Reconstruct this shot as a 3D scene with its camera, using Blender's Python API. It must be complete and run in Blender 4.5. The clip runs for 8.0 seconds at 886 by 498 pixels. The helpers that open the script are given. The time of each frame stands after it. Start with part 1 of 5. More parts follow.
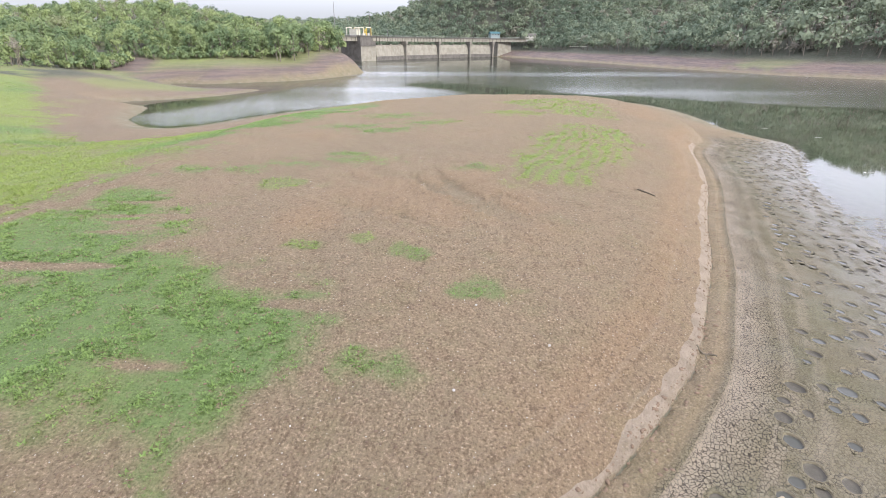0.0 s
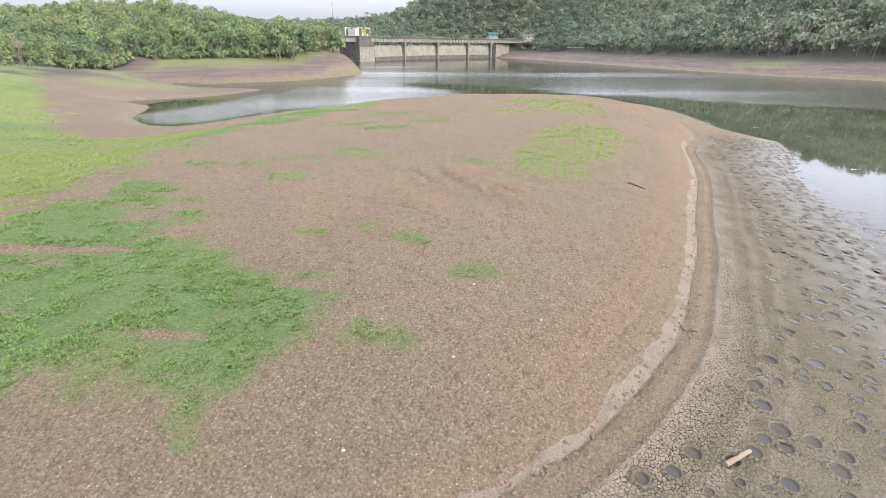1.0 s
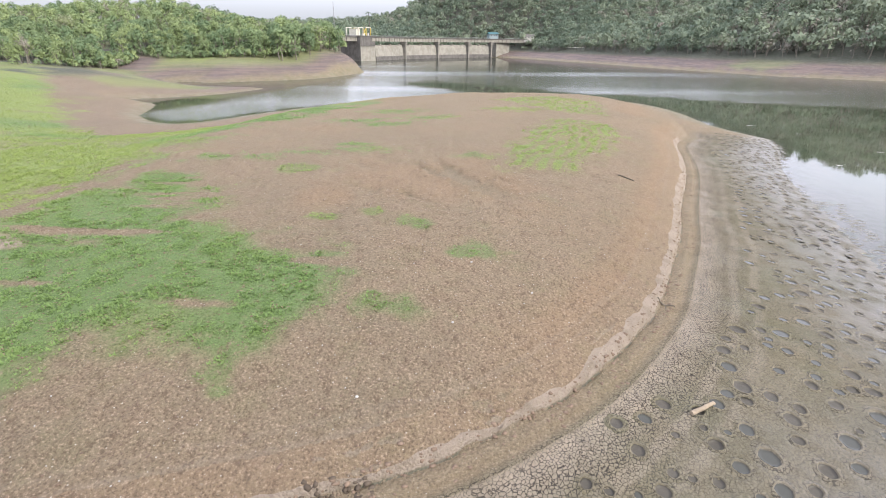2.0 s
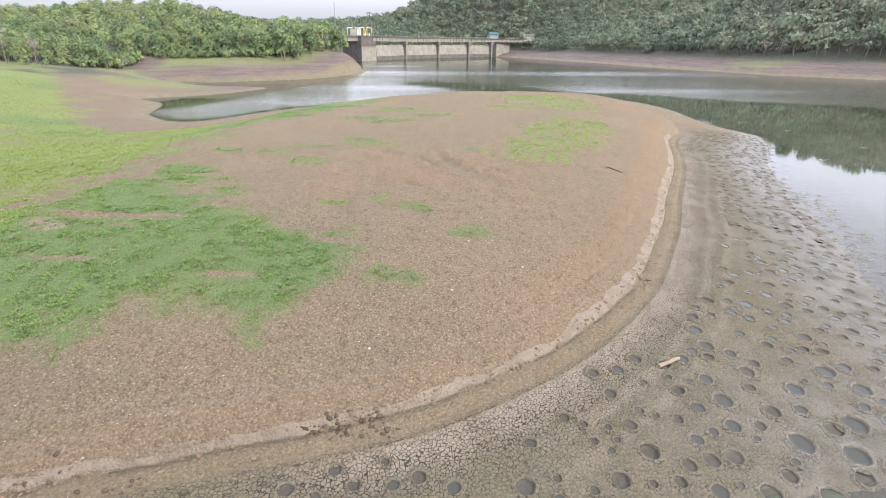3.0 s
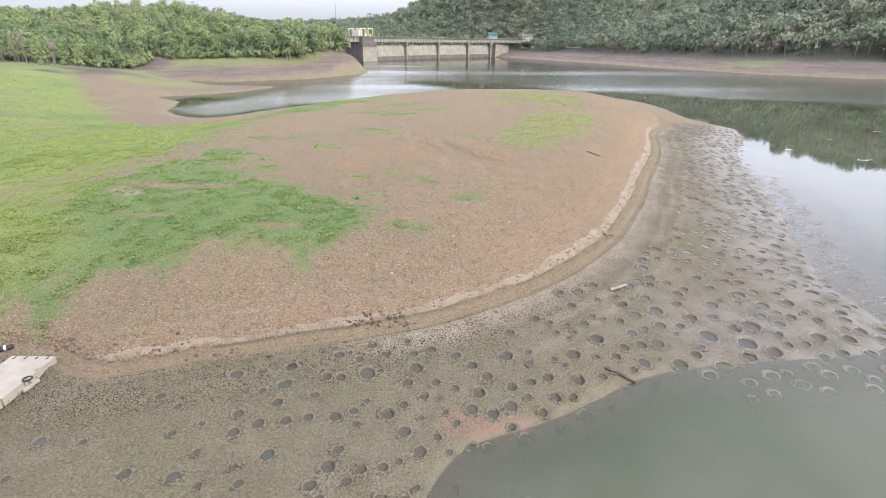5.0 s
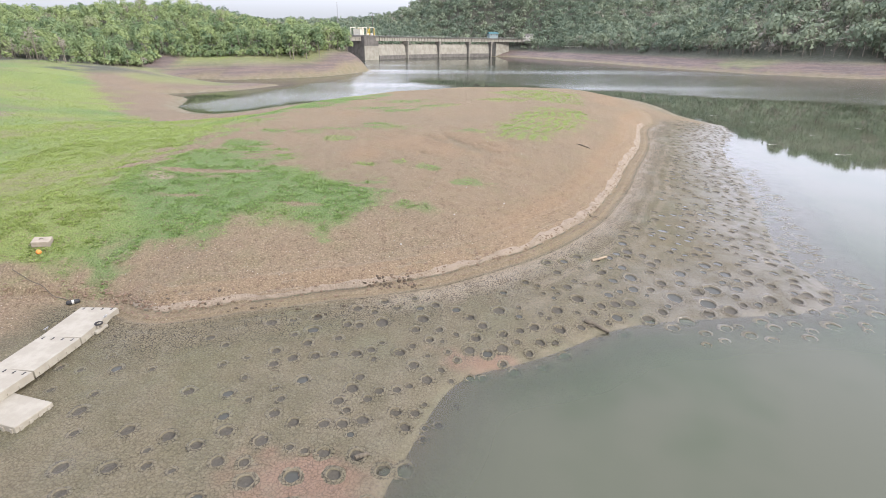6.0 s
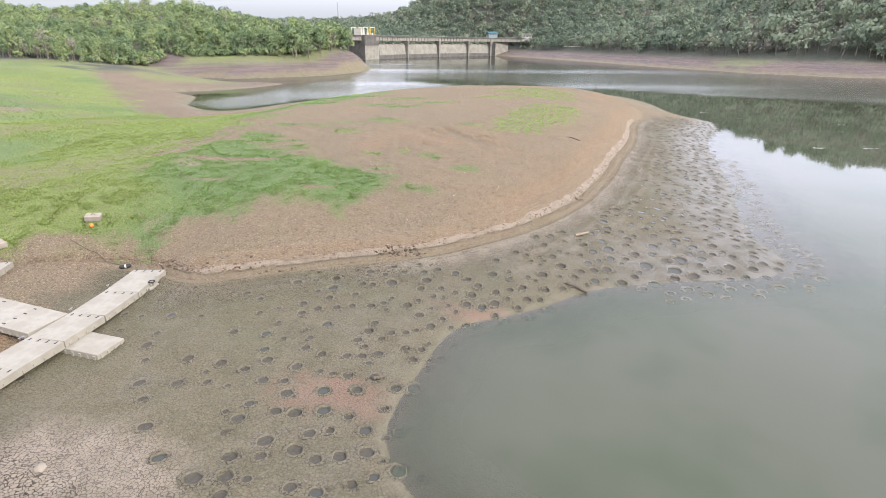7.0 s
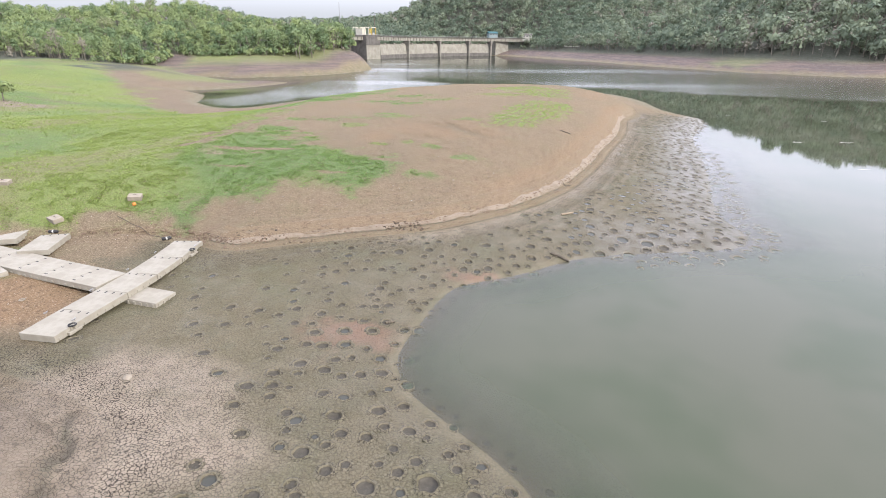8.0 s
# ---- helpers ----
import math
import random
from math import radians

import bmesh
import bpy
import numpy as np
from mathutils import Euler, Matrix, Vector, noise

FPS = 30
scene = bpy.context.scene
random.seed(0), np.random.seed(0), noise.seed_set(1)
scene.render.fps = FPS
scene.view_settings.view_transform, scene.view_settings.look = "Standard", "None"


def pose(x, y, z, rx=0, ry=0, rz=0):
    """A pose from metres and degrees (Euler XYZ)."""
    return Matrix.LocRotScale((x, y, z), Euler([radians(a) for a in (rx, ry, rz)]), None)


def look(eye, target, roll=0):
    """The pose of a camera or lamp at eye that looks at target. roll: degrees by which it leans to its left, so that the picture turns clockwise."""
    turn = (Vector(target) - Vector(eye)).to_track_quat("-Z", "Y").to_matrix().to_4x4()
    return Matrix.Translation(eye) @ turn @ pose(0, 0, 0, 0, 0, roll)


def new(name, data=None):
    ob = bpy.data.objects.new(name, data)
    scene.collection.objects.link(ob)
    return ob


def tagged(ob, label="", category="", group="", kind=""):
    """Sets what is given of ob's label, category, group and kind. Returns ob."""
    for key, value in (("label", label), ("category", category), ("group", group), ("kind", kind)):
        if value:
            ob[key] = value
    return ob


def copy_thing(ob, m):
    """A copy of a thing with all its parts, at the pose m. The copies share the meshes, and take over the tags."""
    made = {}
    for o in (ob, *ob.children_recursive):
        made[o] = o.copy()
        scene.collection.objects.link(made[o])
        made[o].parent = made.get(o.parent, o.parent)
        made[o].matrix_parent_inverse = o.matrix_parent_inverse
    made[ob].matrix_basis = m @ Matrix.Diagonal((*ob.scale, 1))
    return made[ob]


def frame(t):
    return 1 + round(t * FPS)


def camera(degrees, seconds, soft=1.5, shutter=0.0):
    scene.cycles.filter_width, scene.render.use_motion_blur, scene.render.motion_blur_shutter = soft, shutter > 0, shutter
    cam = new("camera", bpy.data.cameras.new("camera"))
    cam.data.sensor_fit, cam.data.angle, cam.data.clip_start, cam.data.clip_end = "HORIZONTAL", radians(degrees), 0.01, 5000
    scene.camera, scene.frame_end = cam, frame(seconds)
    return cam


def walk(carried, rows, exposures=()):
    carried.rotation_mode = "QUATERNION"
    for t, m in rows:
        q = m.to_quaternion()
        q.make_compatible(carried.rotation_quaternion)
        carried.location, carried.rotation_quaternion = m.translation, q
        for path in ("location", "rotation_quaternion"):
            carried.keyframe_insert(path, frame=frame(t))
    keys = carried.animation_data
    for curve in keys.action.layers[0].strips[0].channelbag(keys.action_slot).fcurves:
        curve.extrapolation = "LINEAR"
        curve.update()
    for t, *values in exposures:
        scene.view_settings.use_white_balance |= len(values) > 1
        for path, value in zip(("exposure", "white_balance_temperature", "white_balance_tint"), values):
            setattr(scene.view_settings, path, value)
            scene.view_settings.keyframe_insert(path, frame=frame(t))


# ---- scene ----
cam = camera(82.0, 8.0, soft=0.8)
PATH = [
    (0, (-0.23, 0.589, 14.284), (-0.287, 2.443, 13.534), 0.2),
    (0.5, (-0.273, -0.293, 14.235), (-0.325, 1.561, 13.487), 0.3),
    (1, (-0.256, -1.306, 14.184), (-0.306, 0.548, 13.437), 0.3),
    (1.5, (-0.223, -2.483, 14.173), (-0.273, -0.629, 13.425), 0.3),
    (1.7, (-0.218, -3.012, 14.177), (-0.269, -1.158, 13.429), 0.4),
    (2.8, (-0.102, -6.354, 14.272), (-0.151, -4.501, 13.522), 0.3),
    (3, (-0.081, -7.023, 14.281), (-0.134, -5.17, 13.532), 0.3),
    (3.5, (-0.093, -8.776, 14.292), (-0.147, -6.923, 13.542), 0.3),
    (4, (-0.091, -10.608, 14.306), (-0.144, -8.755, 13.556), 0.3),
    (4.5, (-0.046, -12.56, 14.357), (-0.102, -10.707, 13.607), 0.3),
    (4.7, (-0.053, -13.42, 14.363), (-0.106, -11.566, 13.616), 0.2),
    (5.8, (-0.095, -18.215, 14.467), (-0.148, -16.363, 13.714), 0.3),
    (6, (-0.085, -19.133, 14.466), (-0.138, -17.28, 13.715), 0.4),
    (6.5, (-0.039, -21.47, 14.494), (-0.092, -19.617, 13.742), 0.4),
    (7, (-0.013, -23.914, 14.504), (-0.065, -22.062, 13.752), 0.4),
    (7.5, (0.048, -26.387, 14.529), (-0.005, -24.535, 13.777), 0.4),
    (8, (0.151, -28.971, 14.574), (0.097, -27.119, 13.821), 0.4),

]
walk(cam, [(t, look(eye, target, roll)) for t, eye, target, roll in PATH])

# ---- light: a bright hazy sky, a weak veiled sun from the right ----
SUN_ELEVATION, SUN_AZIMUTH = 33.0, 122.0   # azimuth clockwise from the way ahead (+y)
world = bpy.data.worlds.new("sky")
scene.world = world
world.use_nodes = True
wn, wl = world.node_tree.nodes, world.node_tree.links
sky = wn.new("ShaderNodeTexSky")
sky.sky_type, sky.sun_disc = "NISHITA", False
sky.sun_elevation, sky.sun_rotation = radians(SUN_ELEVATION), radians(SUN_AZIMUTH)
sky.air_density, sky.dust_density, sky.ozone_density = 1.0, 6.0, 1.0
cloud = wn.new("ShaderNodeMix")
cloud.data_type = "RGBA"
cloud.inputs[0].default_value = 0.9
veil = wn.new("ShaderNodeMix")      # thin bright overcast over a duller, hazy horizon
veil.data_type = "RGBA"
veil.inputs[6].default_value, veil.inputs[7].default_value = (3.5, 3.65, 4.05, 1), (12.1, 12.4, 14.8, 1)
height = wn.new("ShaderNodeSeparateXYZ")
wl.new(wn.new("ShaderNodeTexCoord").outputs["Generated"], height.inputs[0])
rise = wn.new("ShaderNodeMapRange")
rise.interpolation_type = "SMOOTHSTEP"
rise.inputs[1].default_value, rise.inputs[2].default_value = 0.03, 0.2
wl.new(height.outputs[2], rise.inputs[0])
wl.new(rise.outputs[0], veil.inputs[0])
wl.new(veil.outputs[2], cloud.inputs[7])
wl.new(sky.outputs[0], cloud.inputs[6])
wl.new(cloud.outputs[2], wn["Background"].inputs[0])
wn["Background"].inputs[1].default_value = 0.10
sun = new("sun", bpy.data.lights.new("sun", "SUN"))
sun.data.energy, sun.data.angle, sun.data.color = 2.4, radians(6), (1.0, 0.95, 0.87)
_a, _e = radians(SUN_AZIMUTH), radians(SUN_ELEVATION)
SUN_WAY = Vector((math.sin(_a) * math.cos(_e), math.cos(_a) * math.cos(_e), math.sin(_e)))
sun.matrix_world = look(SUN_WAY * 100, (0, 0, 0))
scene.view_settings.exposure = 1.13


# ---- materials ----
class Mat:
    """A node material under construction: m.add(type, inputs, settings) makes a node and returns it."""

    def __init__(self, name, roughness=0.8):
        self.m = bpy.data.materials.new(name)
        self.m.use_nodes = True
        self.n, self.l = self.m.node_tree.nodes, self.m.node_tree.links
        self.shader = self.n["Principled BSDF"]
        self.shader.inputs["Roughness"].default_value = roughness
        self.shader.inputs["Specular IOR Level"].default_value = 0.15 if roughness > 0.35 else 0.5
        self.coords = self.n.new("ShaderNodeTexCoord").outputs["Object"]

    def put(self, node, key, value):
        if isinstance(value, bpy.types.NodeSocket):
            self.l.new(value, node.inputs[key])
        elif value is not None:
            if isinstance(value, tuple) and len(value) == 3 and node.inputs[key].type == "RGBA":
                value = (*value, 1)
            node.inputs[key].default_value = value

    def noise(self, scale, detail=4, rough=0.55, vector=None, out=0):
        n = self.n.new("ShaderNodeTexNoise")
        self.put(n, "Vector", vector or self.coords)
        n.inputs["Scale"].default_value, n.inputs["Detail"].default_value, n.inputs["Roughness"].default_value = scale, detail, rough
        return n.outputs[out]

    def cells(self, scale, feature="F1", vector=None, out=0, rand=1.0):
        n = self.n.new("ShaderNodeTexVoronoi")
        n.feature = feature
        self.put(n, "Vector", vector or self.coords)
        n.inputs["Scale"].default_value, n.inputs["Randomness"].default_value = scale, rand
        return n.outputs[out]

    def ramp(self, value, low, high):
        n = self.n.new("ShaderNodeMapRange")
        n.interpolation_type = "SMOOTHSTEP"
        self.put(n, 0, value)
        self.put(n, 1, low)
        self.put(n, 2, high)
        return n.outputs[0]

    def mix(self, factor, a, b):
        n = self.n.new("ShaderNodeMix")
        n.data_type = "RGBA"
        self.put(n, 0, factor)
        self.put(n, 6, a)
        self.put(n, 7, b)
        return n.outputs[2]

    def math(self, kind, a, b=None):
        n = self.n.new("ShaderNodeMath")
        n.operation = kind
        self.put(n, 0, a)
        self.put(n, 1, b)
        return n.outputs[0]

    def stretch(self, x, y, z, turn=0):
        n = self.n.new("ShaderNodeMapping")
        self.put(n, 0, self.coords)
        n.inputs["Scale"].default_value = (x, y, z)
        n.inputs["Rotation"].default_value = (0, 0, radians(turn))
        return n.outputs[0]

    def attribute(self, name):
        n = self.n.new("ShaderNodeAttribute")
        n.attribute_name = name
        return n

    def split(self, name):
        s = self.n.new("ShaderNodeSeparateColor")
        self.l.new(self.attribute(name).outputs["Color"], s.inputs[0])
        return s.outputs

    def island(self):
        return self.n.new("ShaderNodeNewGeometry").outputs["Random Per Island"]

    def each(self):
        return self.n.new("ShaderNodeObjectInfo").outputs["Random"]

    def bump(self, height, distance, strength=1.0, before=None):
        n = self.n.new("ShaderNodeBump")
        n.inputs["Strength"].default_value = strength
        n.inputs["Distance"].default_value = distance
        self.put(n, "Height", height)
        if before:
            self.put(n, "Normal", before)
        return n.outputs[0]

    def set(self, **values):
        for key, value in values.items():
            self.put(self.shader, key.replace("_", " "), value)
        return self


def speckled(name, a, b, roughness=0.8, scale=3.0, fine=40.0, relief=0.004, metallic=0.0):
    """A plain surface with stains at one scale and grain at another."""
    m = Mat(name, roughness)
    stain = m.ramp(m.noise(scale, 5), 0.35, 0.65)
    grain = m.noise(fine, 3)
    colour = m.mix(m.math("MULTIPLY", grain, 0.35), m.mix(stain, a, b), tuple(0.55 * c for c in a))
    m.set(Base_Color=colour, Metallic=metallic, Normal=m.bump(grain, relief))
    m.set(Roughness=m.math("ADD", m.math("MULTIPLY", stain, 0.12), roughness - 0.06))
    return m.m


def ground_material(name="bare_ground"):
    m = Mat(name, 0.9)
    m.coords = m.n.new("ShaderNodeNewGeometry").outputs["Position"]
    zone, mix = m.split("zone"), m.split("soil")
    grass, mud, pale = zone[0], zone[1], zone[2]
    crack, forest, red = mix[0], mix[1], mix[2]
    broad, mid, fine = m.noise(0.13, 4), m.noise(1.1, 5), m.noise(10.0, 7, 0.74)
    ridge = m.noise(3.4, 6, 0.68, m.stretch(1.0, 0.55, 1, 28))
    clod = m.n.new("ShaderNodeTexVoronoi")
    clod.inputs["Scale"].default_value = 9.0
    m.put(clod, "Vector", m.coords)
    shade = m.n.new("ShaderNodeSeparateColor")
    m.put(shade, 0, clod.outputs["Color"])
    soil = m.mix(m.ramp(broad, 0.36, 0.66), (0.212, 0.164, 0.107), (0.19, 0.154, 0.102))
    soil = m.mix(m.math("MULTIPLY", m.ramp(m.noise(0.42, 5, 0.6), 0.48, 0.66), 0.55), soil, (0.181, 0.158, 0.0915))
    soil = m.mix(m.math("MULTIPLY", m.ramp(mid, 0.45, 0.7), 0.45), soil, (0.181, 0.129, 0.0883))
    soil = m.mix(red, soil, (0.268, 0.166, 0.0915))
    soil = m.mix(m.math("MULTIPLY", shade.outputs[0], 0.28), soil, (0.128, 0.0914, 0.0638))
    # Dark crevices: shade between the clods put into the soil colour.
    soil = m.mix(m.math("MULTIPLY", m.ramp(ridge, 0.53, 0.64), 0.55), soil, (0.103, 0.0728, 0.0475))
    soil = m.mix(m.math("MULTIPLY", m.ramp(fine, 0.53, 0.61), 0.8), soil, (0.1, 0.0712, 0.0466))
    soil = m.mix(m.math("MULTIPLY", m.ramp(fine, 0.47, 0.38), 0.8), soil, (0.36, 0.275, 0.192))
    pebble = m.math("MULTIPLY", m.ramp(m.cells(3.6), 0.12, 0.06), m.ramp(mid, 0.42, 0.55))
    soil = m.mix(pebble, soil, (0.465, 0.428, 0.369))
    wet = m.mix(m.ramp(m.noise(0.6, 5), 0.38, 0.62), (0.144, 0.123, 0.0799), (0.12, 0.106, 0.0659))
    wet = m.mix(m.math("MULTIPLY", m.ramp(m.noise(0.22, 4), 0.5, 0.66), 0.75), wet, (0.115, 0.108, 0.0617))
    wet = m.mix(m.math("MULTIPLY", m.ramp(fine, 0.50, 0.64), 0.6), wet, (0.074, 0.067, 0.0494))
    wet = m.mix(m.math("MULTIPLY", m.ramp(fine, 0.48, 0.36), 0.55), wet, (0.191, 0.169, 0.125))
    wet = m.mix(m.math("MULTIPLY", m.attribute("wet").outputs["Fac"], 0.45), wet, (0.1, 0.0887, 0.0684))
    wet = m.mix(m.math("MULTIPLY", red, 0.5), wet, (0.218, 0.122, 0.0906))
    colour = m.mix(mud, soil, wet)
    dry = m.mix(m.ramp(mid, 0.4, 0.65), (0.289, 0.239, 0.187), (0.23, 0.189, 0.146))
    dry = m.mix(m.math("MULTIPLY", m.ramp(fine, 0.54, 0.7), 0.5), dry, (0.146, 0.115, 0.091))
    colour = m.mix(pale, colour, dry)
    strand = m.noise(1.0, 4, 0.6, m.stretch(0.05, 0.05, 1.6))
    shore = m.mix(m.ramp(strand, 0.40, 0.60), (0.137, 0.104, 0.0922), (0.0977, 0.0793, 0.0742))
    shore = m.mix(m.math("MULTIPLY", m.ramp(m.noise(0.25, 6, 0.7), 0.5, 0.7), 0.6), shore, (0.0938, 0.0732, 0.0617))
    colour = m.mix(m.attribute("bank").outputs["Fac"], colour, shore)
    green = m.mix(m.attribute("yellow").outputs["Fac"], (0.124, 0.178, 0.068), (0.185, 0.222, 0.072))
    green = m.mix(m.math("MULTIPLY", m.ramp(fine, 0.5, 0.62), 0.8), green, (0.0665, 0.104, 0.0371))
    colour = m.mix(m.math("MULTIPLY", grass, m.ramp(m.noise(2.6, 5, 0.75), 0.28, 0.48)), colour, green)
    colour = m.mix(forest, colour, m.mix(m.ramp(mid, 0.4, 0.6), (0.0665, 0.077, 0.0544), (0.0899, 0.0862, 0.0701)))
    warp = m.n.new("ShaderNodeVectorMath")
    warp.operation = "ADD"
    m.put(warp, 0, m.coords)
    m.put(warp, 1, m.math("MULTIPLY", m.noise(3.0, 3), 0.22))
    gap = m.cells(7.2, "DISTANCE_TO_EDGE", warp.outputs[0])
    split = m.math("MULTIPLY", m.ramp(gap, 0.085, 0.03), crack)
    colour = m.mix(m.math("MULTIPLY", split, 0.95), colour, (0.0313, 0.0262, 0.0214))
    m.set(Base_Color=colour)
    damp = m.math("MULTIPLY", mud, m.ramp(m.noise(0.45, 4), 0.38, 0.62))
    damp = m.math("MAXIMUM", m.math("MULTIPLY", damp, 0.65), m.attribute("wet").outputs["Fac"])
    m.set(Roughness=m.math("SUBTRACT", 0.93, m.math("MULTIPLY", damp, 0.5)))
    rough = m.math("ADD", m.math("SUBTRACT", fine, m.math("MULTIPLY", ridge, 0.9)), m.math("MULTIPLY", clod.outputs["Distance"], -0.5))
    lump = m.bump(m.math("MULTIPLY", rough, m.math("SUBTRACT", 1.0, m.math("MULTIPLY", mud, 0.6))), 0.22, 0.95)
    m.set(Normal=m.bump(m.math("SUBTRACT", 1.0, split), 0.07, 0.9, lump))
    m.set(Coat_Weight=m.math("MULTIPLY", m.math("MULTIPLY", m.attribute("wet").outputs["Fac"], 0.95), m.ramp(m.noise(0.8, 4), 0.30, 0.6)))
    m.shader.inputs["Coat Roughness"].default_value, m.shader.inputs["Coat IOR"].default_value = 0.36, 1.33
    return m.m


def water_material():
    """Calm green water; beyond a line across the lake a light wind roughens it."""
    m = Mat("murky_water", 0.04)
    m.coords = m.n.new("ShaderNodeNewGeometry").outputs["Position"]
    streak = m.ramp(m.noise(1.0, 3, 0.5, m.stretch(0.004, 0.02, 1, -30)), 0.42, 0.66)
    wind = m.math("MULTIPLY", m.attribute("wind").outputs["Fac"], m.math("ADD", m.math("MULTIPLY", streak, 0.45), 0.55))
    ripple = m.noise(1.0, 3, 0.6, m.stretch(1.1, 3.2, 1, -14))
    body = m.mix(m.ramp(m.noise(0.09, 3), 0.38, 0.62), (0.046, 0.056, 0.033), (0.064, 0.067, 0.046))
    murk = m.attribute("murk").outputs["Fac"]
    body = m.mix(m.ramp(murk, 0.25, 0.8), (0.086, 0.08, 0.058), body)
    rough = m.math("ADD", m.math("MULTIPLY", wind, 0.18), 0.015)
    tilt = m.bump(m.math("MULTIPLY", ripple, m.math("ADD", m.math("MULTIPLY", wind, 1.2), 0.025)), 0.05, 0.7)
    clear, body_shader, gloss = m.n.new("ShaderNodeBsdfTransparent"), m.n.new("ShaderNodeBsdfDiffuse"), m.n.new("ShaderNodeBsdfGlossy")
    m.put(body_shader, "Color", body)
    m.put(gloss, "Roughness", rough)
    m.put(gloss, "Normal", tilt)
    under, over, fresnel = m.n.new("ShaderNodeMixShader"), m.n.new("ShaderNodeMixShader"), m.n.new("ShaderNodeFresnel")
    m.put(under, 0, murk)
    m.l.new(clear.outputs[0], under.inputs[1])
    m.l.new(body_shader.outputs[0], under.inputs[2])
    fresnel.inputs[0].default_value = 1.33
    m.put(fresnel, "Normal", tilt)
    m.put(over, 0, fresnel.outputs[0])
    m.l.new(under.outputs[0], over.inputs[1])
    m.l.new(gloss.outputs[0], over.inputs[2])
    m.l.new(over.outputs[0], m.n["Material Output"].inputs[0])
    return m.m


def leaf_material(name, a, b, dry, through_light=0.35):
    m = Mat(name, 0.6)
    tint = m.attribute("tint").outputs["Fac"]
    colour = m.mix(m.ramp(tint, 0.0, 0.75), a, b)
    colour = m.mix(m.ramp(tint, 0.78, 0.86), colour, dry)
    colour = m.mix(m.math("MULTIPLY", m.island(), 0.35), colour, tuple(0.7 * c for c in a))
    m.set(Base_Color=colour, Subsurface_Weight=0.0)
    m.shader.inputs["Specular IOR Level"].default_value = 0.1
    soft = m.n.new("ShaderNodeBsdfTranslucent")
    m.put(soft, 0, colour)
    both = m.n.new("ShaderNodeMixShader")
    both.inputs[0].default_value = through_light
    m.l.new(m.shader.outputs[0], both.inputs[1])
    m.l.new(soft.outputs[0], both.inputs[2])
    m.l.new(both.outputs[0], m.n["Material Output"].inputs[0])
    return m.m


GROUND, WATER = ground_material(), water_material()
PUDDLE = Mat("puddle_water", 0.16).set(Base_Color=(0.04, 0.04, 0.032), IOR=1.33).m
# Wet silt in the nest bowls, darkened further to paint in the bowls' shade.
SILT = speckled("wet_shaded_silt", (0.0693, 0.0616, 0.0485), (0.0562, 0.0508, 0.04), 0.4, 2.5, 25, 0.01)
LEAF = leaf_material("foliage", (0.15, 0.208, 0.108), (0.262, 0.315, 0.138), (0.262, 0.231, 0.193))
# Distance haze is painted in: these hillside greens are lifted and greyed.
HAZED_LEAF = leaf_material("hazed_slope_foliage", (0.132, 0.17, 0.122), (0.21, 0.245, 0.165), (0.25, 0.228, 0.19))
BLADE = leaf_material("grass_blades", (0.19, 0.28, 0.10), (0.25, 0.305, 0.092), (0.269, 0.231, 0.146), 0.5)
BARK = speckled("bark", (0.131, 0.112, 0.0886), (0.2, 0.181, 0.154), 0.9, 2.0, 30.0, 0.02)
CONCRETE = speckled("weathered_concrete", (0.246, 0.231, 0.196), (0.185, 0.173, 0.146), 0.85, 0.25, 6.0, 0.01)
PIER_CONCRETE = speckled("pier_concrete", (0.19, 0.176, 0.152), (0.145, 0.135, 0.12), 0.85, 0.3, 6.0, 0.01)
# For dark concrete parts, and for the shade painted on the tower's left side.
DARK_CONCRETE = speckled("dark_and_shaded_concrete", (0.123, 0.114, 0.104), (0.0847, 0.0785, 0.0732), 0.85, 0.3, 6.0, 0.01)
STEEL = speckled("galvanised_steel", (0.323, 0.323, 0.323), (0.231, 0.231, 0.231), 0.5, 2, 30, 0.002, 0.6)
YELLOW = speckled("yellow_paint", (0.477, 0.362, 0.0693), (0.385, 0.293, 0.077), 0.5, 2, 30, 0.002)
CREAM = speckled("cream_paint", (0.508, 0.485, 0.4), (0.424, 0.4, 0.331), 0.6, 1, 20, 0.002)
PLASTIC = speckled("sun_bleached_plastic", (0.269, 0.248, 0.204), (0.231, 0.209, 0.169), 0.55, 1.6, 60, 0.002)
RUBBER = speckled("black_rubber", (0.0231, 0.0231, 0.0246), (0.0385, 0.0385, 0.0385), 0.6, 6, 60, 0.001)
WHITE = speckled("white_paint", (0.447, 0.431, 0.4), (0.37, 0.354, 0.323), 0.5, 4, 40, 0.001)
ORANGE = speckled("orange_plastic", (0.554, 0.216, 0.0539), (0.462, 0.169, 0.0462), 0.5, 8, 60, 0.001)
WOOD = speckled("bleached_wood", (0.254, 0.204, 0.146), (0.193, 0.154, 0.112), 0.85, 3, 30, 0.01)
DARK_WOOD = speckled("waterlogged_wood", (0.077, 0.0655, 0.0501), (0.123, 0.104, 0.077), 0.8, 3, 30, 0.01)
BLOCK = speckled("block_concrete", (0.262, 0.227, 0.181), (0.208, 0.181, 0.146), 0.9, 3, 25, 0.01)
TEAL = speckled("teal_roof_paint", (0.0385, 0.1, 0.112), (0.0539, 0.123, 0.131), 0.6, 0.5, 10, 0.005)
PALE_TEAL = speckled("pale_teal_wall", (0.208, 0.262, 0.266), (0.177, 0.223, 0.231), 0.8, 0.5, 10, 0.005)
